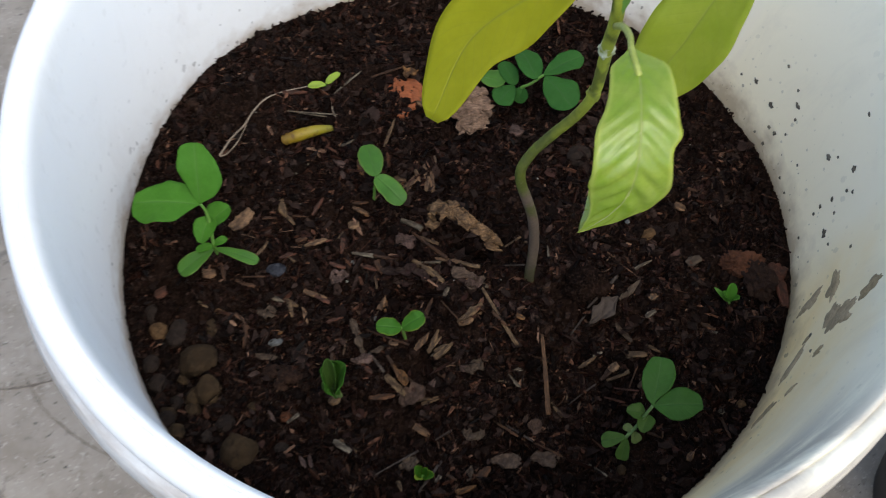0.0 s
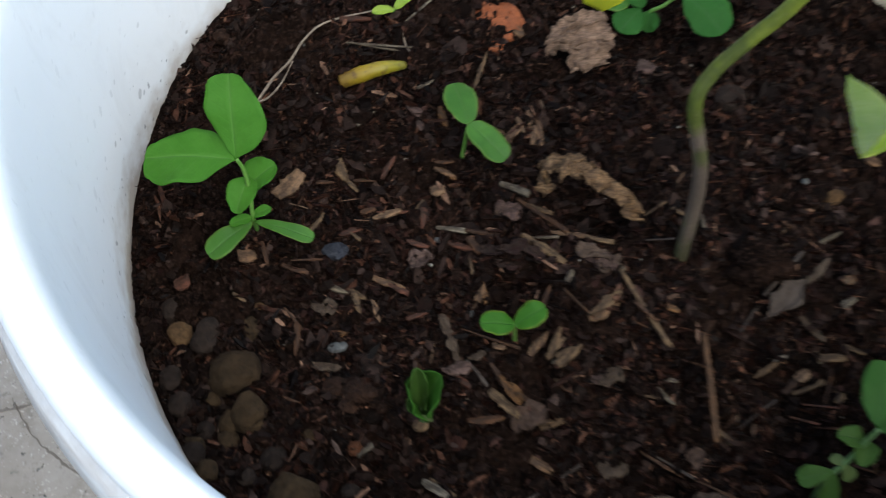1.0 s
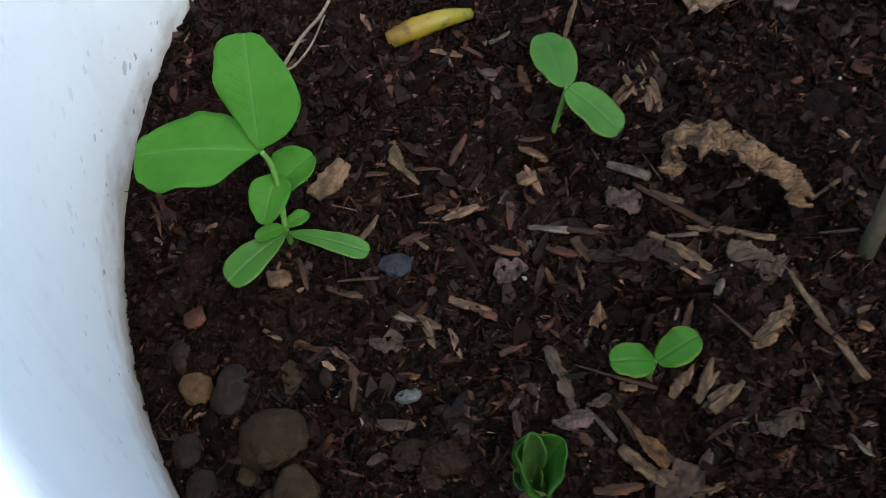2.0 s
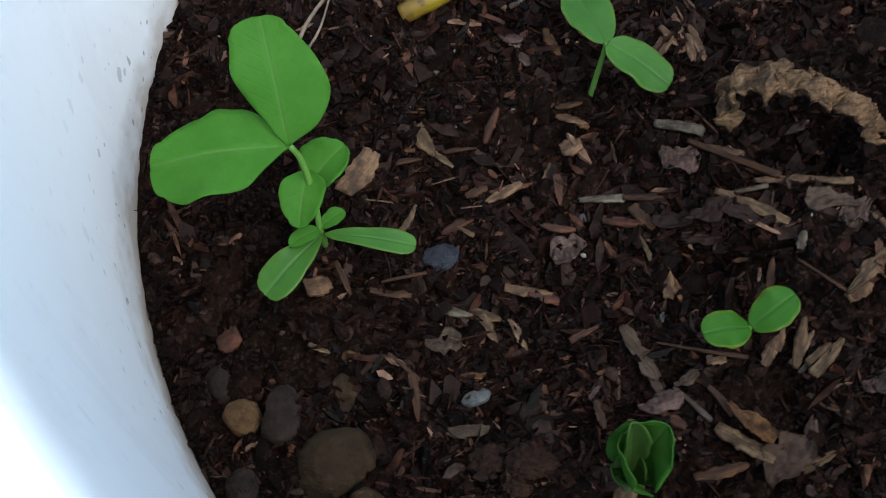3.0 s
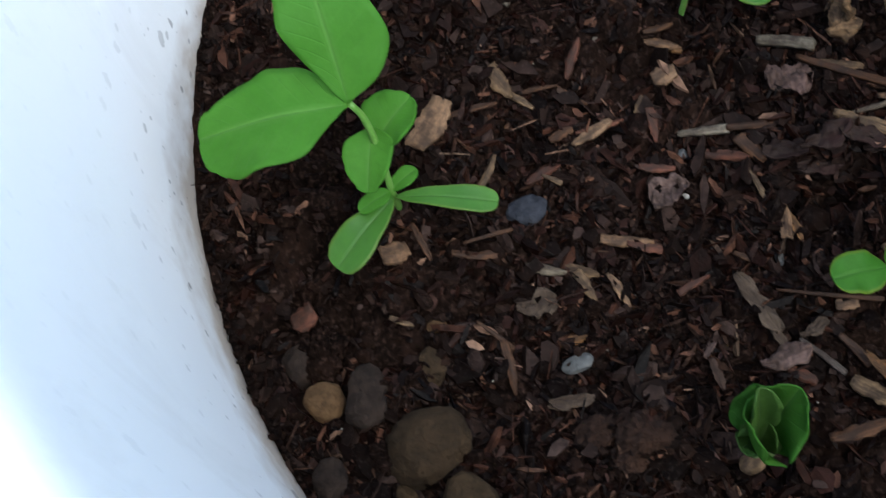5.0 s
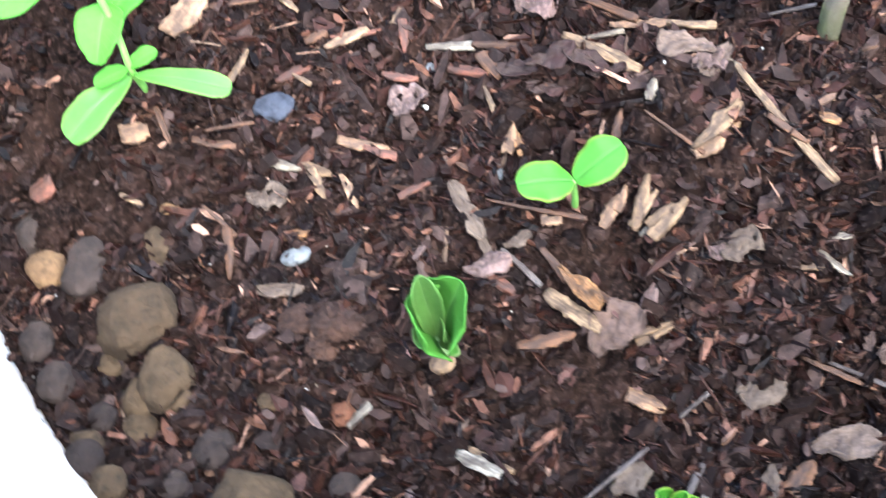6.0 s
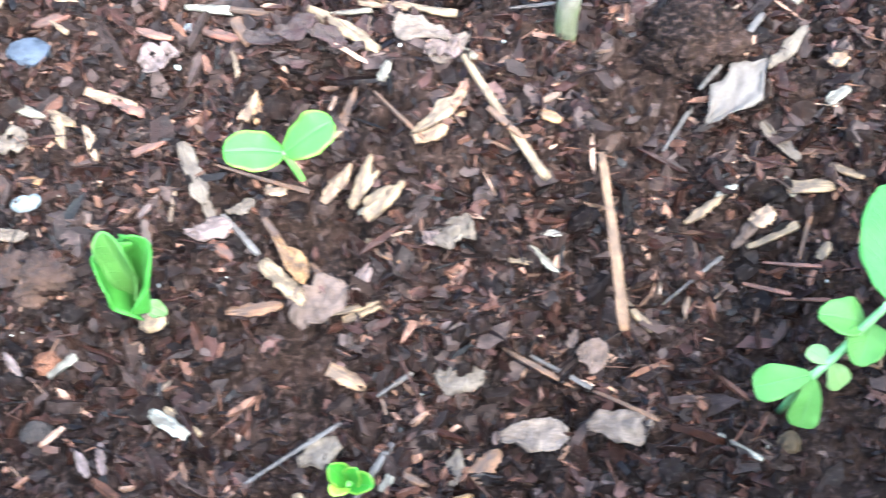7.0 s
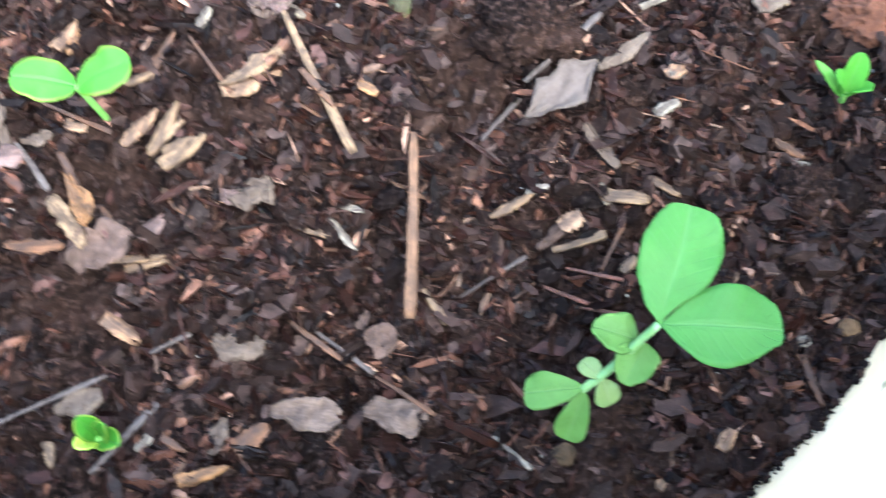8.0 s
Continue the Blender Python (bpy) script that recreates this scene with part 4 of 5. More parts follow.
scatter(straw, "tan", [
    (-73.7,3.0,-34,4.7,1.1), (-35.2,-10.6,-76,7.0,1.2), (-12.3,8.9,-19,8.9,1.7), (5.3,-7.2,-9,9.5,1.8),
    (18.0,-31.3,-57,28.2,1.7), (24.2,4.3,29,8.5,1.0), (31.1,2.9,-23,4.6,1.3),
    (41.9,-63.7,-46,9.7,1.7), (67.9,-52.7,19,10.3,1.7),
])
scatter(straw, "oak", [
    (36.9,-54.0,-86,33.5,2.1),
])
scatter(straw, "twig", [
    (-33.7,-46.9,-49,10.5,1.3), (-24.0,-88.5,32,20.8,0.8), (-10.4,-93.8,56,16.7,1.4), (-5.0,-75.9,32,8.2,0.9),
    (24.9,-7.3,-5,9.1,0.8), (26.5,-74.6,-31,13.6,0.9), (51.7,-31.1,54,11.5,0.9), (52.9,-59.0,34,14.8,0.7),
    (61.6,-20.0,45,18.9,1.2),
])
scatter(husk, "brown", [
    (-102.5,-5.8,-75,8.4,1.5), (-93.0,-9.6,-16,8.8,1.5), (-91.0,-34.5,-91,11.0,2.0), (-90.6,-10.4,-7,8.8,1.8),
    (-86.0,20.1,11,11.1,1.6), (-72.1,25.0,-11,9.8,1.1), (-69.5,11.4,6,5.5,2.2), (-65.2,20.2,-39,7.3,1.4),
    (-60.6,-44.1,-21,6.0,1.7), (-43.8,30.4,13,7.5,1.7), (-41.8,-24.8,-49,4.9,1.2), (-33.9,-3.3,-68,7.8,3.2),
    (-31.0,-61.3,1,11.5,2.9), (-30.8,98.2,33,24.8,1.0), (-18.7,-55.2,-54,5.6,1.3), (-11.6,-24.2,70,8.5,1.8),
])
scatter(husk, "brown", [
    (-5.3,-52.9,-36,6.4,1.3), (-1.5,-94.3,-26,5.0,1.6), (11.6,-91.5,43,7.6,4.2), (18.0,-32.8,-41,9.0,1.4),
    (22.4,-73.8,-30,15.5,1.1), (82.3,-76.5,-29,6.9,1.0), (107.3,-30.0,-22,6.9,2.4), (110.8,-74.9,-75,10.3,1.4),
])
scatter(husk, "orange", [
    (-78.0,-30.7,-2,7.3,2.3), (-44.3,48.0,-72,8.2,2.5), (-41.8,26.6,-44,5.1,2.2), (-30.7,-21.0,-89,7.3,2.0),
    (4.4,-99.2,25,9.3,2.3), (26.8,-30.6,-23,4.3,2.3),
])
scatter(husk, "pale", [
    (-79.3,-15.4,-23,8.5,2.3), (-71.1,46.5,40,8.0,1.4), (-51.5,87.7,47,18.2,0.9), (-50.4,58.1,22,6.4,1.5),
    (-8.2,-43.8,22,5.6,1.3), (-6.5,-93.3,56,6.2,1.7), (-4.4,-19.3,65,4.3,2.1), (11.3,-15.0,-21,5.2,2.2),
    (24.5,-54.6,-44,7.6,1.7), (25.6,-50.5,-10,4.9,1.3), (59.1,-45.3,24,4.6,1.5), (81.0,-3.4,34,12.6,1.3),
])
scatter(husk, "peach", [
    (-17.8,40.4,-70,7.2,1.9), (-14.6,43.0,-82,7.4,1.7), (-13.6,36.4,-96,9.0,2.2), (-11.2,38.2,-84,11.5,2.4), (-19.4,37.6,40,6.4,1.6),
    (-15.2,-39.4,52,7.2,2.6), (-13.0,-37.6,60,5.4,1.8),
    (-66.1,-22.8,-71,8.3,2.1), (-63.1,10.6,29,10.9,2.7), (-62.1,-13.4,-15,11.0,2.4), (-43.6,27.1,-20,8.2,2.3),
    (-32.2,-19.9,76,8.4,2.4), (-25.3,42.3,-31,9.0,2.9), (-21.3,37.6,57,9.4,3.0), (-17.9,79.7,-45,5.6,3.6),
    (-14.0,-74.3,-29,7.9,3.4), (-2.0,-4.0,-15,15.6,2.2), (5.6,-31.1,30,11.5,3.4),
])
scatter(husk, "pink", [
    (-76.3,-70.9,-59,7.0,1.5), (-62.6,-89.3,-59,6.5,1.8), (-59.5,-88.2,-75,7.0,2.0), (-54.5,50.0,-45,6.5,2.6),
    (-54.1,50.2,-32,6.5,2.8), (-52.9,-40.3,40,3.7,1.2), (-52.3,42.8,-60,3.9,2.4),
    (-10.8,-55.9,58,7.0,1.6),
    (-9.8,-56.1,62,6.8,2.0), (27.3,66.5,-27,6.0,4.3), (27.9,67.8,-31,6.4,4.2), (77.1,28.6,-31,8.5,2.8),
])
scatter(husk, "purple", [
    (-52.8,-45.0,-83,6.4,1.9),
])
scatter(husk, "red", [
    (-75.0,4.6,18,8.9,2.4), (-74.8,78.3,13,11.7,2.4), (-63.0,27.9,58,9.4,2.3), (-61.3,12.0,11,11.4,1.7),
    (-57.8,-15.3,-20,9.5,2.4), (-52.6,-1.1,-14,7.6,2.0), (-52.4,-27.3,16,7.1,1.5), (-50.9,8.1,-94,7.4,2.1),
    (-39.3,-2.0,-28,11.4,2.2), (-37.9,-49.0,140,6.1,2.6),
])
scatter(husk, "tan", [
    (-109.8,-20.7,-28,5.2,1.3), (-86.6,6.1,-130,9.2,1.8), (-79.2,28.1,-63,8.7,4.2), (-75.8,23.5,-48,7.0,1.7),
    (-72.6,-17.0,-33,8.0,2.5), (-72.5,-20.8,-71,7.7,2.2), (-52.3,13.7,-120,6.0,1.6), (-44.2,-82.4,-36,10.2,2.1),
    (-31.2,62.7,70,14.6,1.6), (-25.2,-57.3,-49,13.8,3.3), (-22.8,-98.0,-67,5.3,1.9), (-15.6,-30.2,23,5.6,1.7),
    (-14.4,-7.5,-36,11.9,2.8), (-12.0,-62.3,12,9.8,1.5), (-10.7,-62.9,16,7.8,1.7), (-9.8,-10.1,-43,12.2,2.8),
])
scatter(husk, "tan", [
    (-9.6,-39.6,67,11.2,2.3), (-5.2,-43.8,38,10.0,2.4), (-9.2,-40.6,45,8.6,1.8), (-8.5,-49.7,-43,2.6,1.6), (-6.5,-42.7,28,6.6,1.8), (6.9,-11.6,-26,7.8,1.8),
    (20.5,-55.2,-3,5.9,1.4), (54.7,-48.2,30,8.8,1.8), (77.3,-55.9,53,3.9,2.2), (82.8,-41.6,-38,6.9,1.5),
])
scatter(flake, "ashen", [
    (-81.1,-43.8,3,9.4,2.2), (2.9,-12.9,-20,11.1,5.0), (8.0,-16.0,41,10.2,4.8), (20.8,-86.7,0,12.8,6.0),
    (37.2,-85.1,-1,12.5,7.3),
])
scatter(flake, "grey", [
    (-83.2,-22.3,-1,8.4,5.7), (-81.2,-43.7,-5,9.0,3.0), (-42.7,-34.9,-69,13.6,4.5), (-33.5,-41.5,17,6.0,2.6),
    (-19.1,-88.2,26,9.5,4.8), (5.8,-92.0,77,7.1,2.9), (7.3,-75.3,2,9.4,5.3), (7.4,-48.8,30,8.5,6.8),
    (70.4,-35.1,-54,10.4,2.8), (73.3,-17.4,48,15.5,2.6),
])
scatter(flake, "orange", [
    (-23.3,-54.1,-61,12.4,4.1), (-22.8,95.9,44,7.3,6.9),
])
scatter(flake, "pink", [
    (-51.1,-7.0,10,8.5,6.7), (-39.8,-45.3,3,9.8,4.9), (-22.6,9.2,4,9.1,7.7), (3.2,-49.8,37,3.5,2.8),
    (6.7,-15.9,20,7.6,6.5),
])
scatter(flake, "purple", [
    (-17.5,-62.4,33,12.2,8.8), (29.5,-68.0,67,3.9,1.9), (32.4,-72.4,-21,6.3,5.6), (62.8,-51.6,50,7.3,3.1),
])
scatter(flake, "umber", [
    (-28.5,-7.4,-25,9.0,3.8), (-22.0,-8.6,8,10.5,4.6), (-16.0,-10.6,-28,9.5,4.2), (-23.0,-11.4,-12,9.0,3.4), (-11.6,-12.6,-8,8.0,2.8),
])
scatter(torn, "silver", [
    (62.2,-27.6,41,17.0,8.6),
])
scatter(flake, "tan", [
    (5.7,-29.6,36,13.0,3.3),
])
scatter(chip, "grey", [
    (-39.9,-42.3,-73,7.0,1.9), (102.9,-1.7,30,7.3,4.1),
])
scatter(chip, "pale", [
        (-46.5,-82.9,-36,9.9,2.5), (71.8,-43.4,-62,4.2,1.7),
    (81.4,-27.9,37,3.1,2.1), (82.1,-27.3,26,4.9,1.9), (84.0,-19.7,21,3.0,2.1), (109.8,-67.4,22,2.5,2.0),
    (110.4,-33.3,-21,3.4,2.1),
])
scatter(chip, "peach", [
    (-108.4,-6.8,12,5.8,4.6), (-26.6,-38.8,-8,4.2,2.4),
    (-95.6,17.5,50,12.3,6.0), (-46.0,17.6,3,5.1,3.8), (65.7,-49.8,31,4.6,3.4), (84.0,-19.2,32,4.2,2.7),
    (84.6,-95.1,56,2.0,1.7), (95.2,-86.9,64,4.3,2.4), (98.8,24.8,-24,5.3,3.4),
])
scatter(chip, "red", [
    (-129.8,-13.4,16,5.5,5.2), (138.3,-5.8,-20,8.4,7.5), (139.8,-12.7,-84,18.9,4.2),
])
scatter(chip, "tan", [
    (75.5,-43.6,0,9.8,2.6),
])
scatter(stone, "blue", [
    (-80.2,-1.7,6,7.8,6.3),
])
scatter(stone, "brown", [
    (-119.7,-69.7,-9,6.3,5.8), (-116.2,-53.3,-29,5.9,4.7), (-115.0,-78.2,-5,6.9,6.7), (-109.9,-66.9,-4,6.0,6.2),
    (-109.8,-61.3,-7,7.4,7.6), (-109.8,-46.2,-11,15.6,13.8), (-105.9,-30.1,-98,7.4,5.1), (-104.3,-58.5,-5,10.7,11.7),
    (-101.9,-62.3,-9,5.4,5.8), (-88.4,-86.3,-18,13.6,14.3), (-84.4,-65.7,-15,4.5,3.5),
    (67.9,-90.2,6,4.3,4.1),
])
scatter(stone, "dark", [
    (-131.9,-23.0,-5,8.2,8.7), (-129.3,-48.3,-13,6.4,7.7), (-125.2,-57.1,-3,6.8,7.5),
    (-118.8,-32.4,-87,9.4,6.6), (-119.8,-73.0,-7,7.3,7.6), (-119.8,-36.5,-1,7.7,8.1), (-117.1,-64.2,-9,5.2,5.5),
    (-103.1,-79.5,-9,5.4,5.1), (-96.1,-74.3,-2,6.9,5.8), (-95.2,-72.2,2,6.2,5.2), (-71.7,-83.1,-1,5.9,5.1), (56.0,53.8,5,11.0,9.5),
])
scatter(stone, "rust", [
    (-71.4,-69.0,2,4.8,4.6),
])
scatter(stone, "tan", [
    (-127.9,-32.5,-23,8.3,7.4), (-103.7,-21.6,19,4.0,3.3), (84.1,11.5,25,6.2,4.6), (118.3,-64.4,-3,4.0,3.6),
])
scatter(stone, "white", [
    (-77.9,-36.0,7,6.0,3.5), (-46.3,1.8,-10,2.0,2.2), (-35.1,-25.7,-91,3.7,1.3),
    (75.2,16.7,2,2.2,2.0), (96.3,-34.0,19,3.1,2.0),
])
scatter(clod, "dark", [
    (-127.7,-22.1,-5,10.2,10.2), (-116.6,-46.4,-11,9.4,7.3),
    (55.0,-16.5,-8,17.5,14.5), (75.1,-24.8,-3,6.4,5.7), (83.1,126.8,0,16.6,7.0), (109.4,-40.4,-6,10.5,12.3),
])
scatter(clod, "rust", [
    (124.0,-3.5,-18,18.0,12.0),
])
scatter(clod, "clay", [
    (130.0,-11.5,-65,17.0,13.0), (-77.0,-51.5,5,9.0,7.0), (-69.5,-54.0,-20,10.5,7.5), (-72.5,-57.5,10,7.0,5.0),
])


# crumpled dry leaves
def crumple(points, width, seed, folds=1.0, nu=14, nv=60, tuck=0.7):
    """A rolled, wrinkled dry leaf along a line, with a torn edge."""
    bm = bmesh.new()
    line = spline(points, nv + 1)
    off = Vector((seed, seed * 1.7, seed * 0.3))
    rows = []
    for i, p in enumerate(line):
        s = i / nv
        ahead = (line[min(i + 1, nv)] - line[max(i - 1, 0)]).normalized()
        w = ahead.cross(Vector((0, 0, 1))).normalized()
        up = w.cross(ahead)
        wide = width * (0.55 + 0.45 * math.sin(math.pi * min(1, s + 0.15)))
        row = []
        for j in range(nu + 1):
            u = j / nu * 2 - 1
            torn = 1 + 0.45 * noise.noise(Vector((s * 11, seed + (2 if u > 0 else 7), 0))) + 0.25 * noise.noise(Vector((s * 31, seed + (3 if u > 0 else 9), 0)))
            a = u * tuck * math.pi * torn
            q = p + w * math.sin(a) * wide / 2 / max(0.5, tuck) + up * (math.cos(a) - 1) * wide * 0.35
            k = noise.noise_vector(Vector((s * 12, u * 1.6, 0)) + off) * 0.34
            crease = 0.34 * abs(noise.noise(Vector((s * 14 + u * 1.5, u * 5.0, 3)) + off)) + 0.16 * abs(noise.noise(Vector((s * 60, u * 7, 8)) + off))
            row.append(bm.verts.new(q + (k + up * crease) * width * folds))
        rows.append(row)
    for a, b in zip(rows, rows[1:]):
        for j in range(nu):
            bm.faces.new((a[j], a[j + 1], b[j + 1], b[j]))
    return bm


def thicken(ob, t):
    m = ob.modifiers.new("thickness", "SOLIDIFY")
    m.thickness, m.offset = t, 0
    return ob


DRY = tone_material("dry_brown_leaf", (0.158, 0.088, 0.042), (0.235, 0.140, 0.070), 0.7, 0.75, 0.7)
DRY_GREY = tone_material("dry_papery_leaf", (0.21, 0.130, 0.084), (0.29, 0.190, 0.128), 0.6, 0.8, 0.45)
tagged(thicken(part("curled_dry_leaf", crumple([(-0.0115, 0.0165, 0.005), (-0.0085, 0.0172, 0.016), (-0.0030, 0.0125, 0.0225), (0.0035, 0.0072, 0.0240), (0.0105, 0.0030, 0.0225), (0.0175, 0.0010, 0.012)], 0.0046, 3.1, 2.2, 20, 130, 0.36), DRY), 0.0003), "crumpled tan dead leaf arched over the soil", "dry leaf")
tagged(thicken(part("papery_dry_leaf", crumple([(0.000, 0.0845, 0.006), (0.004, 0.0780, 0.009), (0.0062, 0.0720, 0.008), (0.0080, 0.0655, 0.004)], 0.0135, 8.4, 0.75, 36, 60, 0.36), DRY_GREY), 0.0003), "crumpled papery brown dead leaf lying on soil", "dry leaf")
RUST = tone_material("rust_leaf", (0.25, 0.072, 0.026), (0.31, 0.100, 0.040), 0.4, 0.6, 0.3)
tagged(thicken(part("rust_leaf", crumple([(-0.034, 0.0830, 0.006), (-0.026, 0.0840, 0.009), (-0.018, 0.0900, 0.007)], 0.0120, 5.2, 0.3, 12, 24, 0.4), RUST), 0.0003), "rust-red curled dead leaf on soil", "dry leaf")


def yellow_skin():
    g = Graph("yellowed_stalk")
    axes = g.node("ShaderNodeSeparateXYZ")
    g.put(axes, 0, g.tex.outputs["Object"])
    c = g.ramp(g.math("ADD", g.math("MULTIPLY", g.math("ADD", axes.outputs[0], 0.082), 38.0), g.math("MULTIPLY", g.math("SUBTRACT", g.noise(200), 0.5), 0.35)), [(0.0, (0.075, 0.035, 0.012)), (0.36, (0.22, 0.145, 0.006)), (0.7, (0.205, 0.165, 0.006)), (0.85, (0.17, 0.15, 0.010)), (1.0, (0.035, 0.026, 0.014))])
    c = g.mix(g.ramp(g.noise(300, 5), [(0.56, 0.0), (0.68, 0.8)]), c, (0.07, 0.035, 0.012))
    g.bump(g.noise(500), 0.4, 0.0005)
    return g.done(c, 0.5, 0.4)


tagged(part("yellowed_stalk", tube([(-0.0796, 0.0574, 0.0085), (-0.0723, 0.0586, 0.0110), (-0.0645, 0.0607, 0.0118), (-0.0576, 0.0635, 0.0095)], (0.0026, 0.0029, 0.0025, 0.0014), 12, 22, 4, 0.05), yellow_skin()), "yellow rotting leaf stalk lying on soil", "plant scrap")
for pts, r, text in (
    ([(-0.1069, 0.0458, 0.0132), (-0.1018, 0.0539, 0.0153), (-0.0965, 0.06, 0.0166), (-0.0928, 0.0669, 0.0178), (-0.0876, 0.0734, 0.0184), (-0.0802, 0.0775, 0.0181), (-0.069, 0.0816, 0.0169)], 0.0005, "long thin pale root curving over soil"),
    ([(-0.1066, 0.0455, 0.0132), (-0.1034, 0.0468, 0.0136), (-0.0991, 0.052, 0.0149), (-0.0955, 0.06, 0.0166)], 0.00040, "short thin pale root beside a longer one"),
    ([(-0.0586, 0.0792, 0.011), (-0.0574, 0.0719, 0.010), (-0.054, 0.0677, 0.008), (-0.0491, 0.0658, 0.005)], 0.00035, "thin brown rootlet curving over soil"),
):
    tagged(part("root", tube(pts, (r, r * 0.9, r * 0.6), 6, 26, 3, 0.1), ROOT), text, "root", "loose roots")


# ---- seedlings ----
def seedling(name, label, category, stem, radius, stem_mat, leaves, ripple=0.05):
    """A small plant: stem points from the ground up, and leaves as (material, shape or outline, base, tip, width, cup)."""
    x, y, z = stem[0]
    foot = Vector((x, y, min(z, soil_z(x, y) - 0.001)))
    plant = empty(name, label, category, "seedlings in the bucket")
    part("stem", tube([foot, *stem[1:]], (radius, radius * 0.9, radius * 0.8), 8, 20, 2, 0.05), stem_mat, plant)
    for k, (mat, shape, base, tip, width, cup) in enumerate(leaves):
        rib = 0.00016 if width > 0.012 else 0.0
        own = None if isinstance(shape, str) else shape
        leaf("leaf", plant, mat, [base, tip], width, None, "oval" if own else shape, "", cup, ripple, len(name) * 7 + k, 0.0003, "", rib, 0.0, own)
    return plant


# outlines: the half widths to the left and to the right of the midrib, base to tip
FAN = ([0.03, 0.20, 0.33, 0.48, 0.58, 0.68, 0.74, 0.73, 0.70, 0.62, 0.12], [0.03, 0.50, 0.78, 0.94, 1.0, 0.98, 0.88, 0.75, 0.60, 0.41, 0.05])
NOTCHED = ([0.03, 0.23, 0.47, 0.75, 0.88, 0.97, 1.0, 0.97, 0.86, 0.67, 0.10], [0.03, 0.36, 0.62, 0.80, 0.84, 0.84, 0.72, 0.68, 0.59, 0.41, 0.03])
BROAD = ([0.03, 0.43, 0.62, 0.80, 0.87, 0.91, 0.92, 0.86, 0.79, 0.60, 0.08], [0.03, 0.15, 0.35, 0.62, 0.82, 0.93, 0.99, 1.0, 0.90, 0.70, 0.08])
BLUNT = ([0.03, 0.27, 0.54, 0.78, 0.90, 0.97, 0.98, 0.95, 0.85, 0.67, 0.10], [0.03, 0.40, 0.70, 0.93, 0.99, 1.0, 0.92, 0.80, 0.65, 0.44, 0.06])
PADDLE = ([0.10, 0.36, 0.52, 0.66, 0.78, 0.88, 0.96, 1.0, 0.98, 0.84, 0.15], [0.10, 0.36, 0.52, 0.66, 0.78, 0.88, 0.96, 1.0, 0.98, 0.84, 0.15])
SHELL = ([0.15, 0.66, 0.92, 1.0, 1.0, 0.96, 0.92, 0.80, 0.66, 0.42, 0.05], [0.15, 0.50, 0.78, 0.92, 1.0, 1.0, 0.90, 0.84, 0.72, 0.50, 0.05])
seedling("pea_seedling", "pea seedling with two broad green leaflets and smaller leaves below", "seedling",
    [(-0.1054, 0.0030, -0.004), (-0.1052, 0.0018, 0.006), (-0.1052, 0.0014, 0.0115), (-0.1050, 0.0052, 0.021), (-0.1056, 0.0074, 0.030), (-0.1070, 0.0079, 0.0351)], 0.0008, GREEN_STEM, [
    (PEA, FAN, (-0.1072, 0.0080, 0.0351), (-0.1076, 0.0256, 0.0545), 0.0208, 0.10),
    (PEA, NOTCHED, (-0.1073, 0.0078, 0.0351), (-0.1352, 0.0085, 0.0350), 0.0232, 0.10),
    (PEA, SHELL, (-0.1049, 0.0064, 0.0225), (-0.0966, 0.0116, 0.0265), 0.0114, 0.40),
    (PEA, SHELL, (-0.1052, 0.0086, 0.0240), (-0.1087, -0.0022, 0.0195), 0.0096, 0.35),
    (PEA, "oval", (-0.1050, 0.0012, 0.0120), (-0.0994, 0.0040, 0.0125), 0.0040, 0.25),
    (PEA, "oval", (-0.1055, 0.0008, 0.0120), (-0.1120, -0.0022, 0.0125), 0.0042, 0.25),
    (COTYLEDON, PADDLE, (-0.1046, 0.0002, 0.0105), (-0.0854, -0.0059, 0.0098), 0.0056, 0.12),
    (COTYLEDON, PADDLE, (-0.1052, 0.0000, 0.0105), (-0.1188, -0.0110, 0.0084), 0.0088, 0.12),
])
seedling("pea_seedling", "pea seedling with two pale-veined leaflets on a pale stem", "seedling",
    [(0.0678, -0.0835, -0.010), (0.0676, -0.0831, 0.006), (0.0682, -0.0826, 0.010), (0.0710, -0.0806, 0.014), (0.0738, -0.0780, 0.020), (0.0761, -0.0763, 0.0268)], 0.0008, PALE_STEM, [
    (PEA_OLD, BROAD, (0.0762, -0.0762, 0.0268), (0.0808, -0.0568, 0.0285), 0.0134, 0.08),
    (PEA_OLD, BLUNT, (0.0763, -0.0763, 0.0268), (0.0957, -0.0753, 0.0258), 0.0134, 0.08),
    (PEA_OLIVE, SHELL, (0.0745, -0.0768, 0.0190), (0.0672, -0.0752, 0.0190), 0.0066, 0.35),
    (PEA_OLIVE, SHELL, (0.0757, -0.0769, 0.0185), (0.0729, -0.0836, 0.0170), 0.0068, 0.35),
    (PALE_LEAF, "spoon", (0.0700, -0.0818, 0.0125), (0.0669, -0.0788, 0.0115), 0.0036, 0.1),
    (PALE_LEAF, "spoon", (0.0701, -0.0818, 0.0120), (0.0722, -0.0852, 0.0092), 0.0046, 0.1),
    (PEA_OLIVE, PADDLE, (0.0676, -0.0829, 0.0095), (0.0583, -0.0836, 0.0055), 0.0064, 0.1),
    (PEA_OLIVE, PADDLE, (0.0678, -0.0833, 0.0092), (0.0660, -0.0903, 0.0028), 0.0054, 0.1),
])
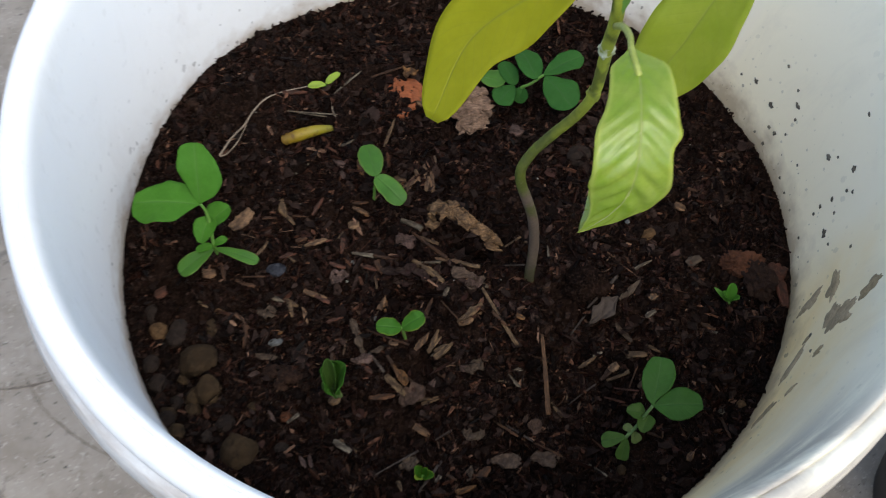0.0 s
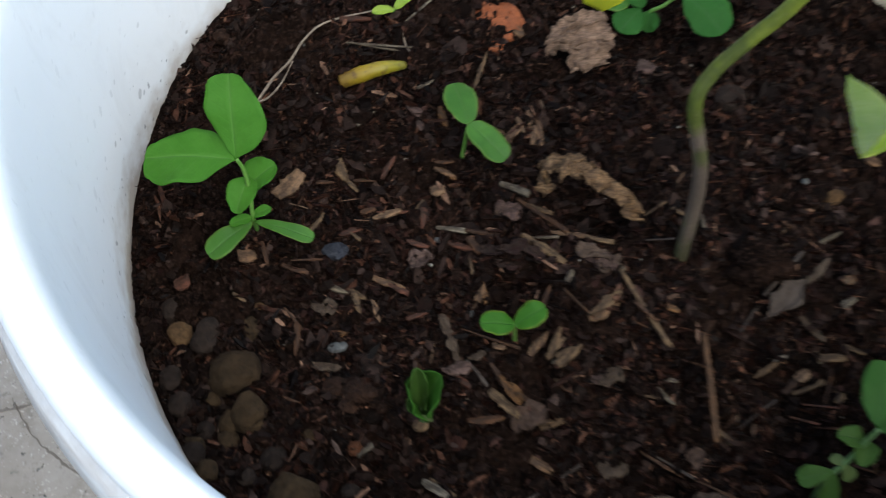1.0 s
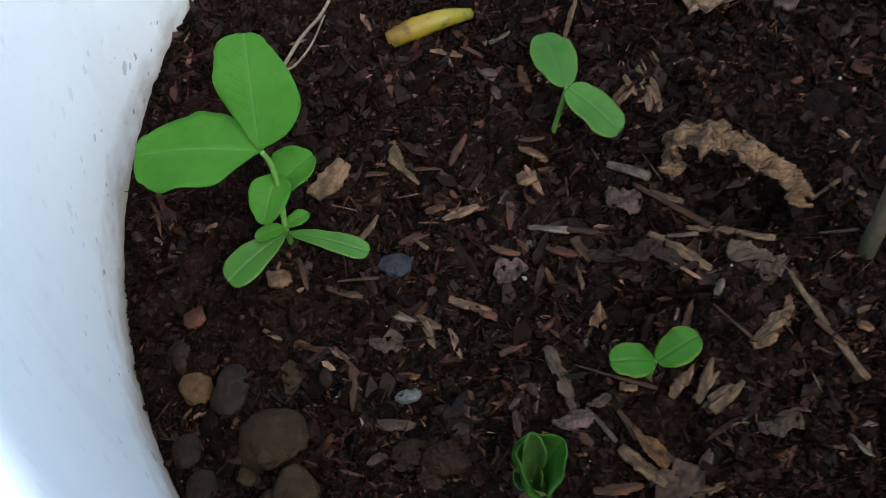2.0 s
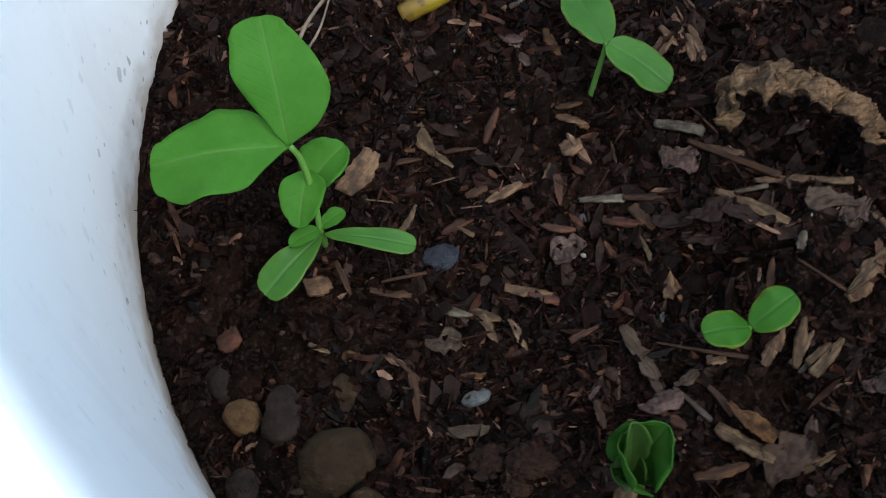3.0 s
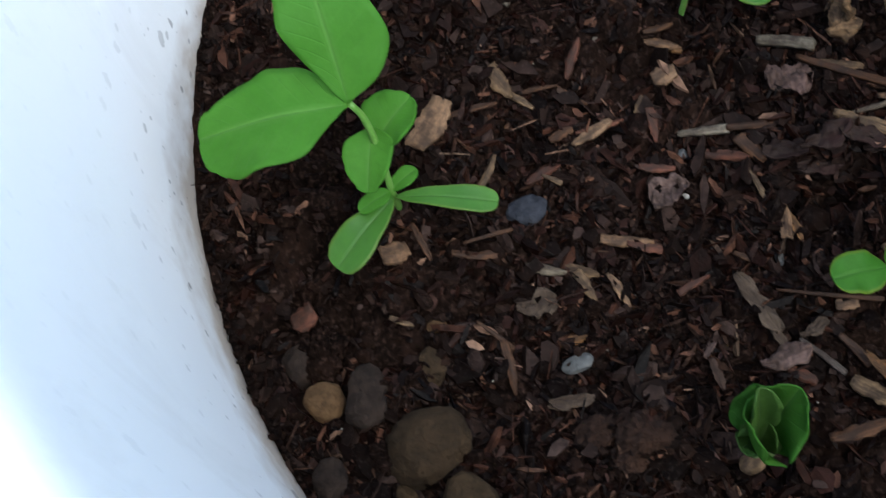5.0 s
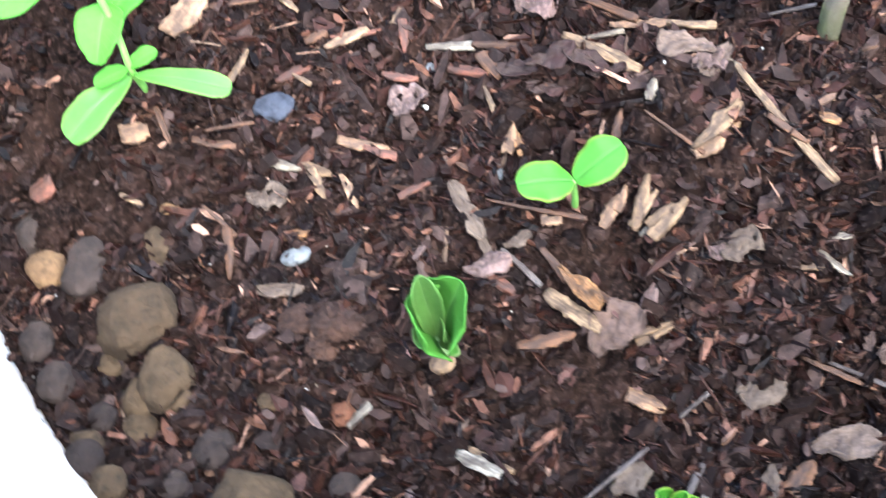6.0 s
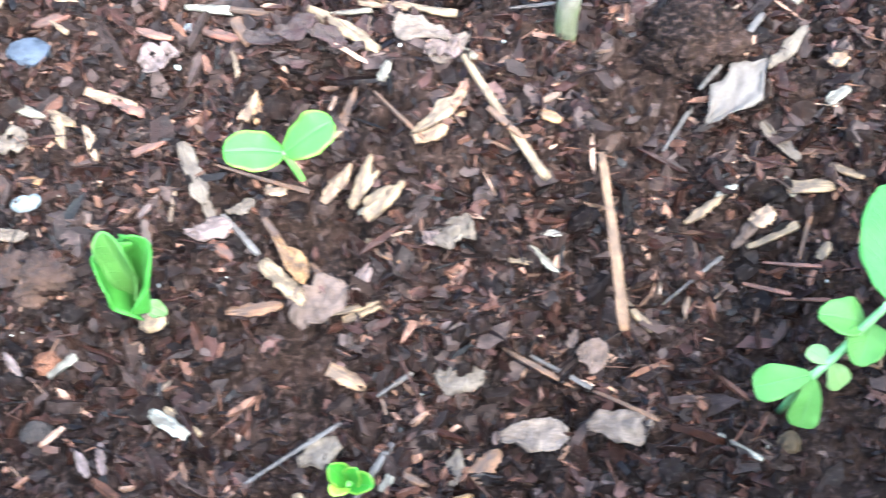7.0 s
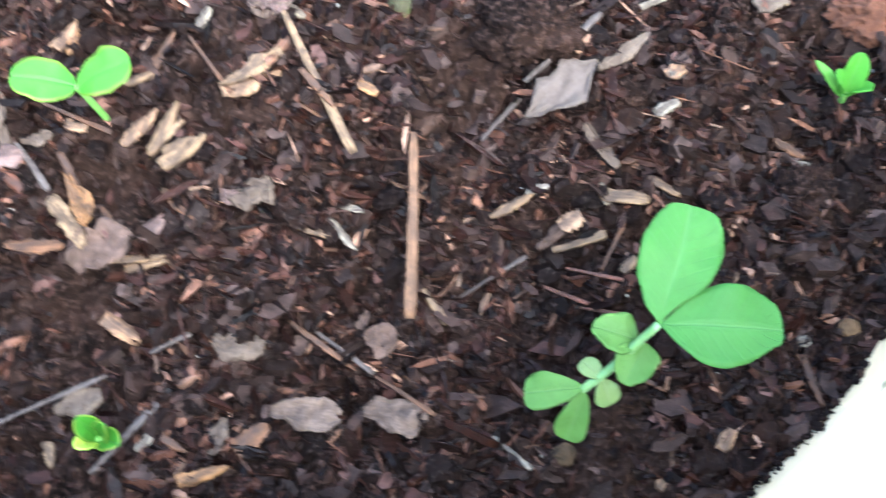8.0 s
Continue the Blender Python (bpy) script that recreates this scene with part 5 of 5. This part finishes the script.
seedling("round_leaf_sprout", "tiny sprout with two round bright green seed leaves", "sprout",
    [(-0.0216, -0.0362, 0.000), (-0.0221, -0.0378, 0.008), (-0.0226, -0.0391, 0.0156)], 0.0007, GREEN_STEM, [
    (SPROUT, "round", (-0.0227, -0.0391, 0.0156), (-0.0328, -0.0399, 0.0186), 0.0081, 0.06),
    (SPROUT, "round", (-0.0222, -0.0392, 0.0156), (-0.0132, -0.0354, 0.0198), 0.0082, 0.06),
])
seedling("oval_leaf_sprout", "sprout with two thick oval green seed leaves on a thin stem", "sprout",
    [(-0.0380, 0.0334, -0.003), (-0.0366, 0.0324, 0.010), (-0.0357, 0.0321, 0.0188)], 0.0007, GREEN_STEM, [
    (COTYLEDON, "round", (-0.0357, 0.0322, 0.0188), (-0.0405, 0.0478, 0.0195), 0.0106, 0.08),
    (COTYLEDON, "round", (-0.0356, 0.0318, 0.0188), (-0.0234, 0.0216, 0.0134), 0.0102, 0.08),
])
curled = seedling("folded_sprout", "emerging sprout with folded crumpled green leaves and its seed", "sprout",
    [(-0.0506, -0.0610, -0.010), (-0.0505, -0.0607, -0.003), (-0.0507, -0.0605, 0.0040)], 0.0012, PALE_STEM, [
    (PEA_FOLD, SHELL, (-0.0500, -0.0606, 0.0030), (-0.0446, -0.0576, 0.0215), 0.0142, 0.46),
    (PEA_FOLD, SHELL, (-0.0512, -0.0605, 0.0030), (-0.0545, -0.0599, 0.0200), 0.0130, 0.52),
    (PEA_OLIVE, "blunt", (-0.0508, -0.0604, 0.0050), (-0.0516, -0.0570, 0.0250), 0.0050, 1.0),
    (PEA_OLIVE, "round", (-0.0506, -0.0611, 0.0030), (-0.0494, -0.0600, 0.0120), 0.0074, 0.5),
    (PEA_OLIVE, "round", (-0.0512, -0.0610, 0.0025), (-0.0548, -0.0622, 0.0075), 0.0060, 0.3),
    (PALE_LEAF, "lance", (-0.0505, -0.0611, 0.0000), (-0.0474, -0.0620, -0.0040), 0.0030, 0.3),
], 0.10)
part("seed", stone(0.0048, 0.0040, random.Random(7)), TONES["tan"], curled, "split tan seed at the foot").matrix_world = pose(-0.0512, -0.0620, -0.0080, 0, 0, 30)
seedling("clover_seedling", "dark green seedling with several small rounded leaflets", "seedling",
    [(0.0290, 0.0900, -0.006), (0.0292, 0.0870, 0.008), (0.0341, 0.0859, 0.014), (0.0394, 0.0863, 0.020)], 0.0008, GREEN_STEM, [
    (CLOVER, "obovate", (0.0394, 0.0863, 0.0200), (0.0575, 0.0957, 0.0220), 0.0112, 0.1),
    (CLOVER, "obovate", (0.0402, 0.0856, 0.0200), (0.0520, 0.0693, 0.0180), 0.0165, 0.1),
    (CLOVER, "oval", (0.0364, 0.0855, 0.0180), (0.0300, 0.1030, 0.0160), 0.0115, 0.2),
    (CLOVER, "oval", (0.0270, 0.0881, 0.0100), (0.0205, 0.0995, 0.0120), 0.0084, 0.2),
    (CLOVER, "obovate", (0.0264, 0.0875, 0.0100), (0.0183, 0.0788, 0.0080), 0.0115, 0.1),
    (COTYLEDON, "round", (0.0219, 0.0883, 0.0110), (0.0115, 0.0928, 0.0100), 0.0098, 0.1),
    (CLOVER, "oval", (0.0304, 0.0865, 0.0100), (0.0286, 0.0820, 0.0040), 0.0072, 0.2),
])
seedling("tiny_yellow_sprout", "tiny yellow-green sprout with two leaves", "sprout",
    [(-0.0636, 0.0892, 0.003), (-0.0625, 0.0876, 0.008), (-0.0617, 0.0862, 0.012)], 0.0005, GREEN_STEM, [
    (LIME, "oval", (-0.0617, 0.0862, 0.0120), (-0.0695, 0.0844, 0.0130), 0.0040, 0.2),
    (LIME, "oval", (-0.0614, 0.0868, 0.0120), (-0.0552, 0.0914, 0.0140), 0.0040, 0.2),
])
seedling("budding_sprout", "tiny bright green sprout just opening from the soil", "sprout",
    [(-0.0152, -0.0947, -0.016), (-0.0142, -0.0950, -0.010), (-0.0132, -0.0954, -0.005)], 0.0008, GREEN_STEM, [
    (SPROUT, "oval", (-0.0136, -0.0949, -0.0065), (-0.0164, -0.0930, 0.0000), 0.0042, 0.4),
    (SPROUT, "oval", (-0.0134, -0.0949, -0.0065), (-0.0087, -0.0968, -0.0005), 0.0042, 0.4),
    (LIME, "oval", (-0.0143, -0.0955, -0.0065), (-0.0157, -0.0980, -0.0010), 0.0034, 0.4),
    (SPROUT, "oval", (-0.0128, -0.0953, -0.0065), (-0.0114, -0.0938, 0.0010), 0.0036, 0.4),
])
seedling("stone_side_sprout", "small green sprout growing beside a reddish stone", "sprout",
    [(0.1170, -0.0195, -0.002), (0.1165, -0.0208, 0.003), (0.1155, -0.0216, 0.007)], 0.0007, GREEN_STEM, [
    (PEA, "oval", (0.1158, -0.0216, 0.0060), (0.1162, -0.0168, 0.0140), 0.0046, 0.4),
    (PEA_YOUNG, "lance", (0.1153, -0.0216, 0.0060), (0.1092, -0.0168, 0.0100), 0.0022, 0.2),
    (PEA, "oval", (0.1164, -0.0209, 0.0060), (0.1185, -0.0232, 0.0120), 0.0042, 0.4),
    (PEA, "oval", (0.1158, -0.0210, 0.0060), (0.1122, -0.0200, 0.0120), 0.0032, 0.4),
])

# ---- the tree sapling ----
FRONT_HALVES = ([0.1, 0.52, 0.60, 0.66, 0.78, 0.92, 0.98, 1.0, 0.97, 0.90, 0.72, 0.46, 0.22, 0.0], [0.1, 0.62, 0.74, 0.82, 0.90, 0.96, 0.78, 0.79, 0.87, 0.92, 0.80, 0.46, 0.18, 0.0])
sapling = empty("tree_sapling", "young tree sapling with a crooked stem and drooping glossy leaves", "sapling")
part("stem", tube([(0.0309, -0.0120, -0.004), (0.0309, -0.0120, 0.008), (0.0317, -0.0078, 0.032), (0.0295, -0.0070, 0.054), (0.0236, -0.0052, 0.079), (0.0269, -0.0012, 0.088), (0.0347, 0.0021, 0.097), (0.0423, 0.0046, 0.105), (0.0475, 0.0054, 0.117), (0.0493, 0.0074, 0.130), (0.0498, 0.0076, 0.142), (0.0508, 0.0078, 0.152), (0.0506, 0.0068, 0.163), (0.0496, 0.0074, 0.178)], (0.0023, 0.0022, 0.0021, 0.0020, 0.0020, 0.0020, 0.0023, 0.0023, 0.0021), 14, 90, 5, 0.03), BARK, sapling, "crooked stem, brown below and green above")
part("node_scar", tube([(0.0489, 0.0074, 0.1370), (0.0497, 0.0076, 0.1395), (0.0500, 0.0077, 0.1420)], (0.0021, 0.0028, 0.0022), 12, 8, 9, 0.32), stem_material("scarred_bark", (0.30, 0.32, 0.16), (0.55, 0.57, 0.42)), sapling, "whitish scarred node")
part("stem_collar", tube([(0.0468, 0.0053, 0.1145), (0.0475, 0.0054, 0.1172), (0.0480, 0.0057, 0.1200)], (0.0020, 0.0027, 0.0023), 12, 8, 12, 0.12), BARK, sapling, "green ring where the stem narrows")
part("bud_tip", tube([(0.0506, 0.0068, 0.160), (0.0530, 0.0060, 0.170), (0.0560, 0.0050, 0.182)], (0.0020, 0.0016, 0.0006), 10, 12, 9, 0.1), GREEN_STEM, sapling, "green growing tip")
part("petiole", tube([(0.0508, 0.0069, 0.153), (0.0508, -0.0060, 0.168), (0.0503, -0.0185, 0.1790), (0.0495, -0.027, 0.184), (0.0506, -0.0378, 0.186)], (0.0013, 0.0010, 0.0010), 8, 16), PETIOLE, sapling)
leaf("leaf", sapling, MANGO_FRONT, [(0.0495, -0.027, 0.184), (0.0506, -0.0378, 0.186), (0.0504, -0.0493, 0.186), (0.0499, -0.0575, 0.183), (0.0493, -0.0638, 0.177), (0.0475, -0.0666, 0.168), (0.0429, -0.0672, 0.158), (0.0359, -0.0668, 0.148)], 0.0262, (1, 0.05, -0.1), "lance", "", 0.10, 0.05, 21, 0.0004, "glossy light green drooping leaf with ribbed veins", 0.0005, 0.030, FRONT_HALVES, PETIOLE)
leaf("leaf_fold", sapling, MANGO_FRONT, [(0.0453, -0.0316, 0.1270), (0.0420, -0.0440, 0.1335), (0.0385, -0.0570, 0.1405), (0.0362, -0.0662, 0.1470)], 0.0200, (1, 0.2, 0.1), "lance", "", 0.0, 0.03, 61, 0.0004, "pointed leaf margin folded under", 0.0, 0.0, ([0.0, 0.06, 0.02, 0.0, 0.02, 0.0], [0.0, 0.45, 0.80, 0.85, 0.60, 0.0]))
part("petiole", tube([(0.0500, 0.0074, 0.168), (0.0450, 0.0100, 0.1735), (0.0400, 0.0118, 0.1740)], (0.0013, 0.0010, 0.0010), 8, 12), PETIOLE, sapling)
leaf("leaf", sapling, MANGO_OLIVE, [(0.0400, 0.0118, 0.1740), (0.0213, 0.0098, 0.1620), (0.0035, 0.0054, 0.1460), (-0.0086, -0.0130, 0.1280)], 0.0275, (0.68, -0.73, 0.0), "oval", "oval", -0.10, 0.05, 33, 0.0004, "yellow-olive sapling leaf with faint veins", 0.0003)
part("petiole", tube([(0.0497, 0.0073, 0.172), (0.0640, 0.0150, 0.190), (0.0867, 0.0044, 0.19)], (0.0013, 0.0011, 0.0010), 8, 14), PETIOLE, sapling)
leaf("leaf", sapling, MANGO_BROAD, [(0.0867, 0.0044, 0.19), (0.0756, -0.0063, 0.18), (0.067, -0.0133, 0.166), (0.0569, -0.0191, 0.15)], 0.0255, (0.80, -0.60, 0.0), "oval", "oval", -0.16, 0.05, 47, 0.0004, "broad olive-green sapling leaf seen from below", 0.0003)

# ---- beside the bucket ----
pot = empty("black_pot", "small black plastic plant pot on the concrete", "plant pot")
pot.location = (0.291, -0.046, FLOOR_Z)
g = Graph("black_plastic")
g.bump(g.noise(300, 4), 0.3, 0.001)
BLACK = g.done(g.mix(g.noise(120, 5), (0.008, 0.008, 0.010), (0.02, 0.02, 0.023)), 0.55, 0.3)


def ring_body(profile, n=64):
    bm = bmesh.new()
    rings = [[bm.verts.new((r * math.cos(i * math.tau / n), r * math.sin(i * math.tau / n), z)) for i in range(n)] for r, z in profile]
    for a, b in zip(rings, rings[1:] + rings[:1]):
        for i in range(n):
            bm.faces.new((a[i], a[(i + 1) % n], b[(i + 1) % n], b[i]))
    return bm


part("pot_wall", ring_body([(0.045, 0.001), (0.060, 0.092), (0.058, 0.092), (0.043, 0.004), (0.002, 0.004), (0.002, 0.001)]), BLACK, pot)
part("pot_rim", ring_body([(0.0605, 0.092), (0.064, 0.094), (0.0645, 0.108), (0.062, 0.110), (0.058, 0.108), (0.0578, 0.0922)]), BLACK, pot)
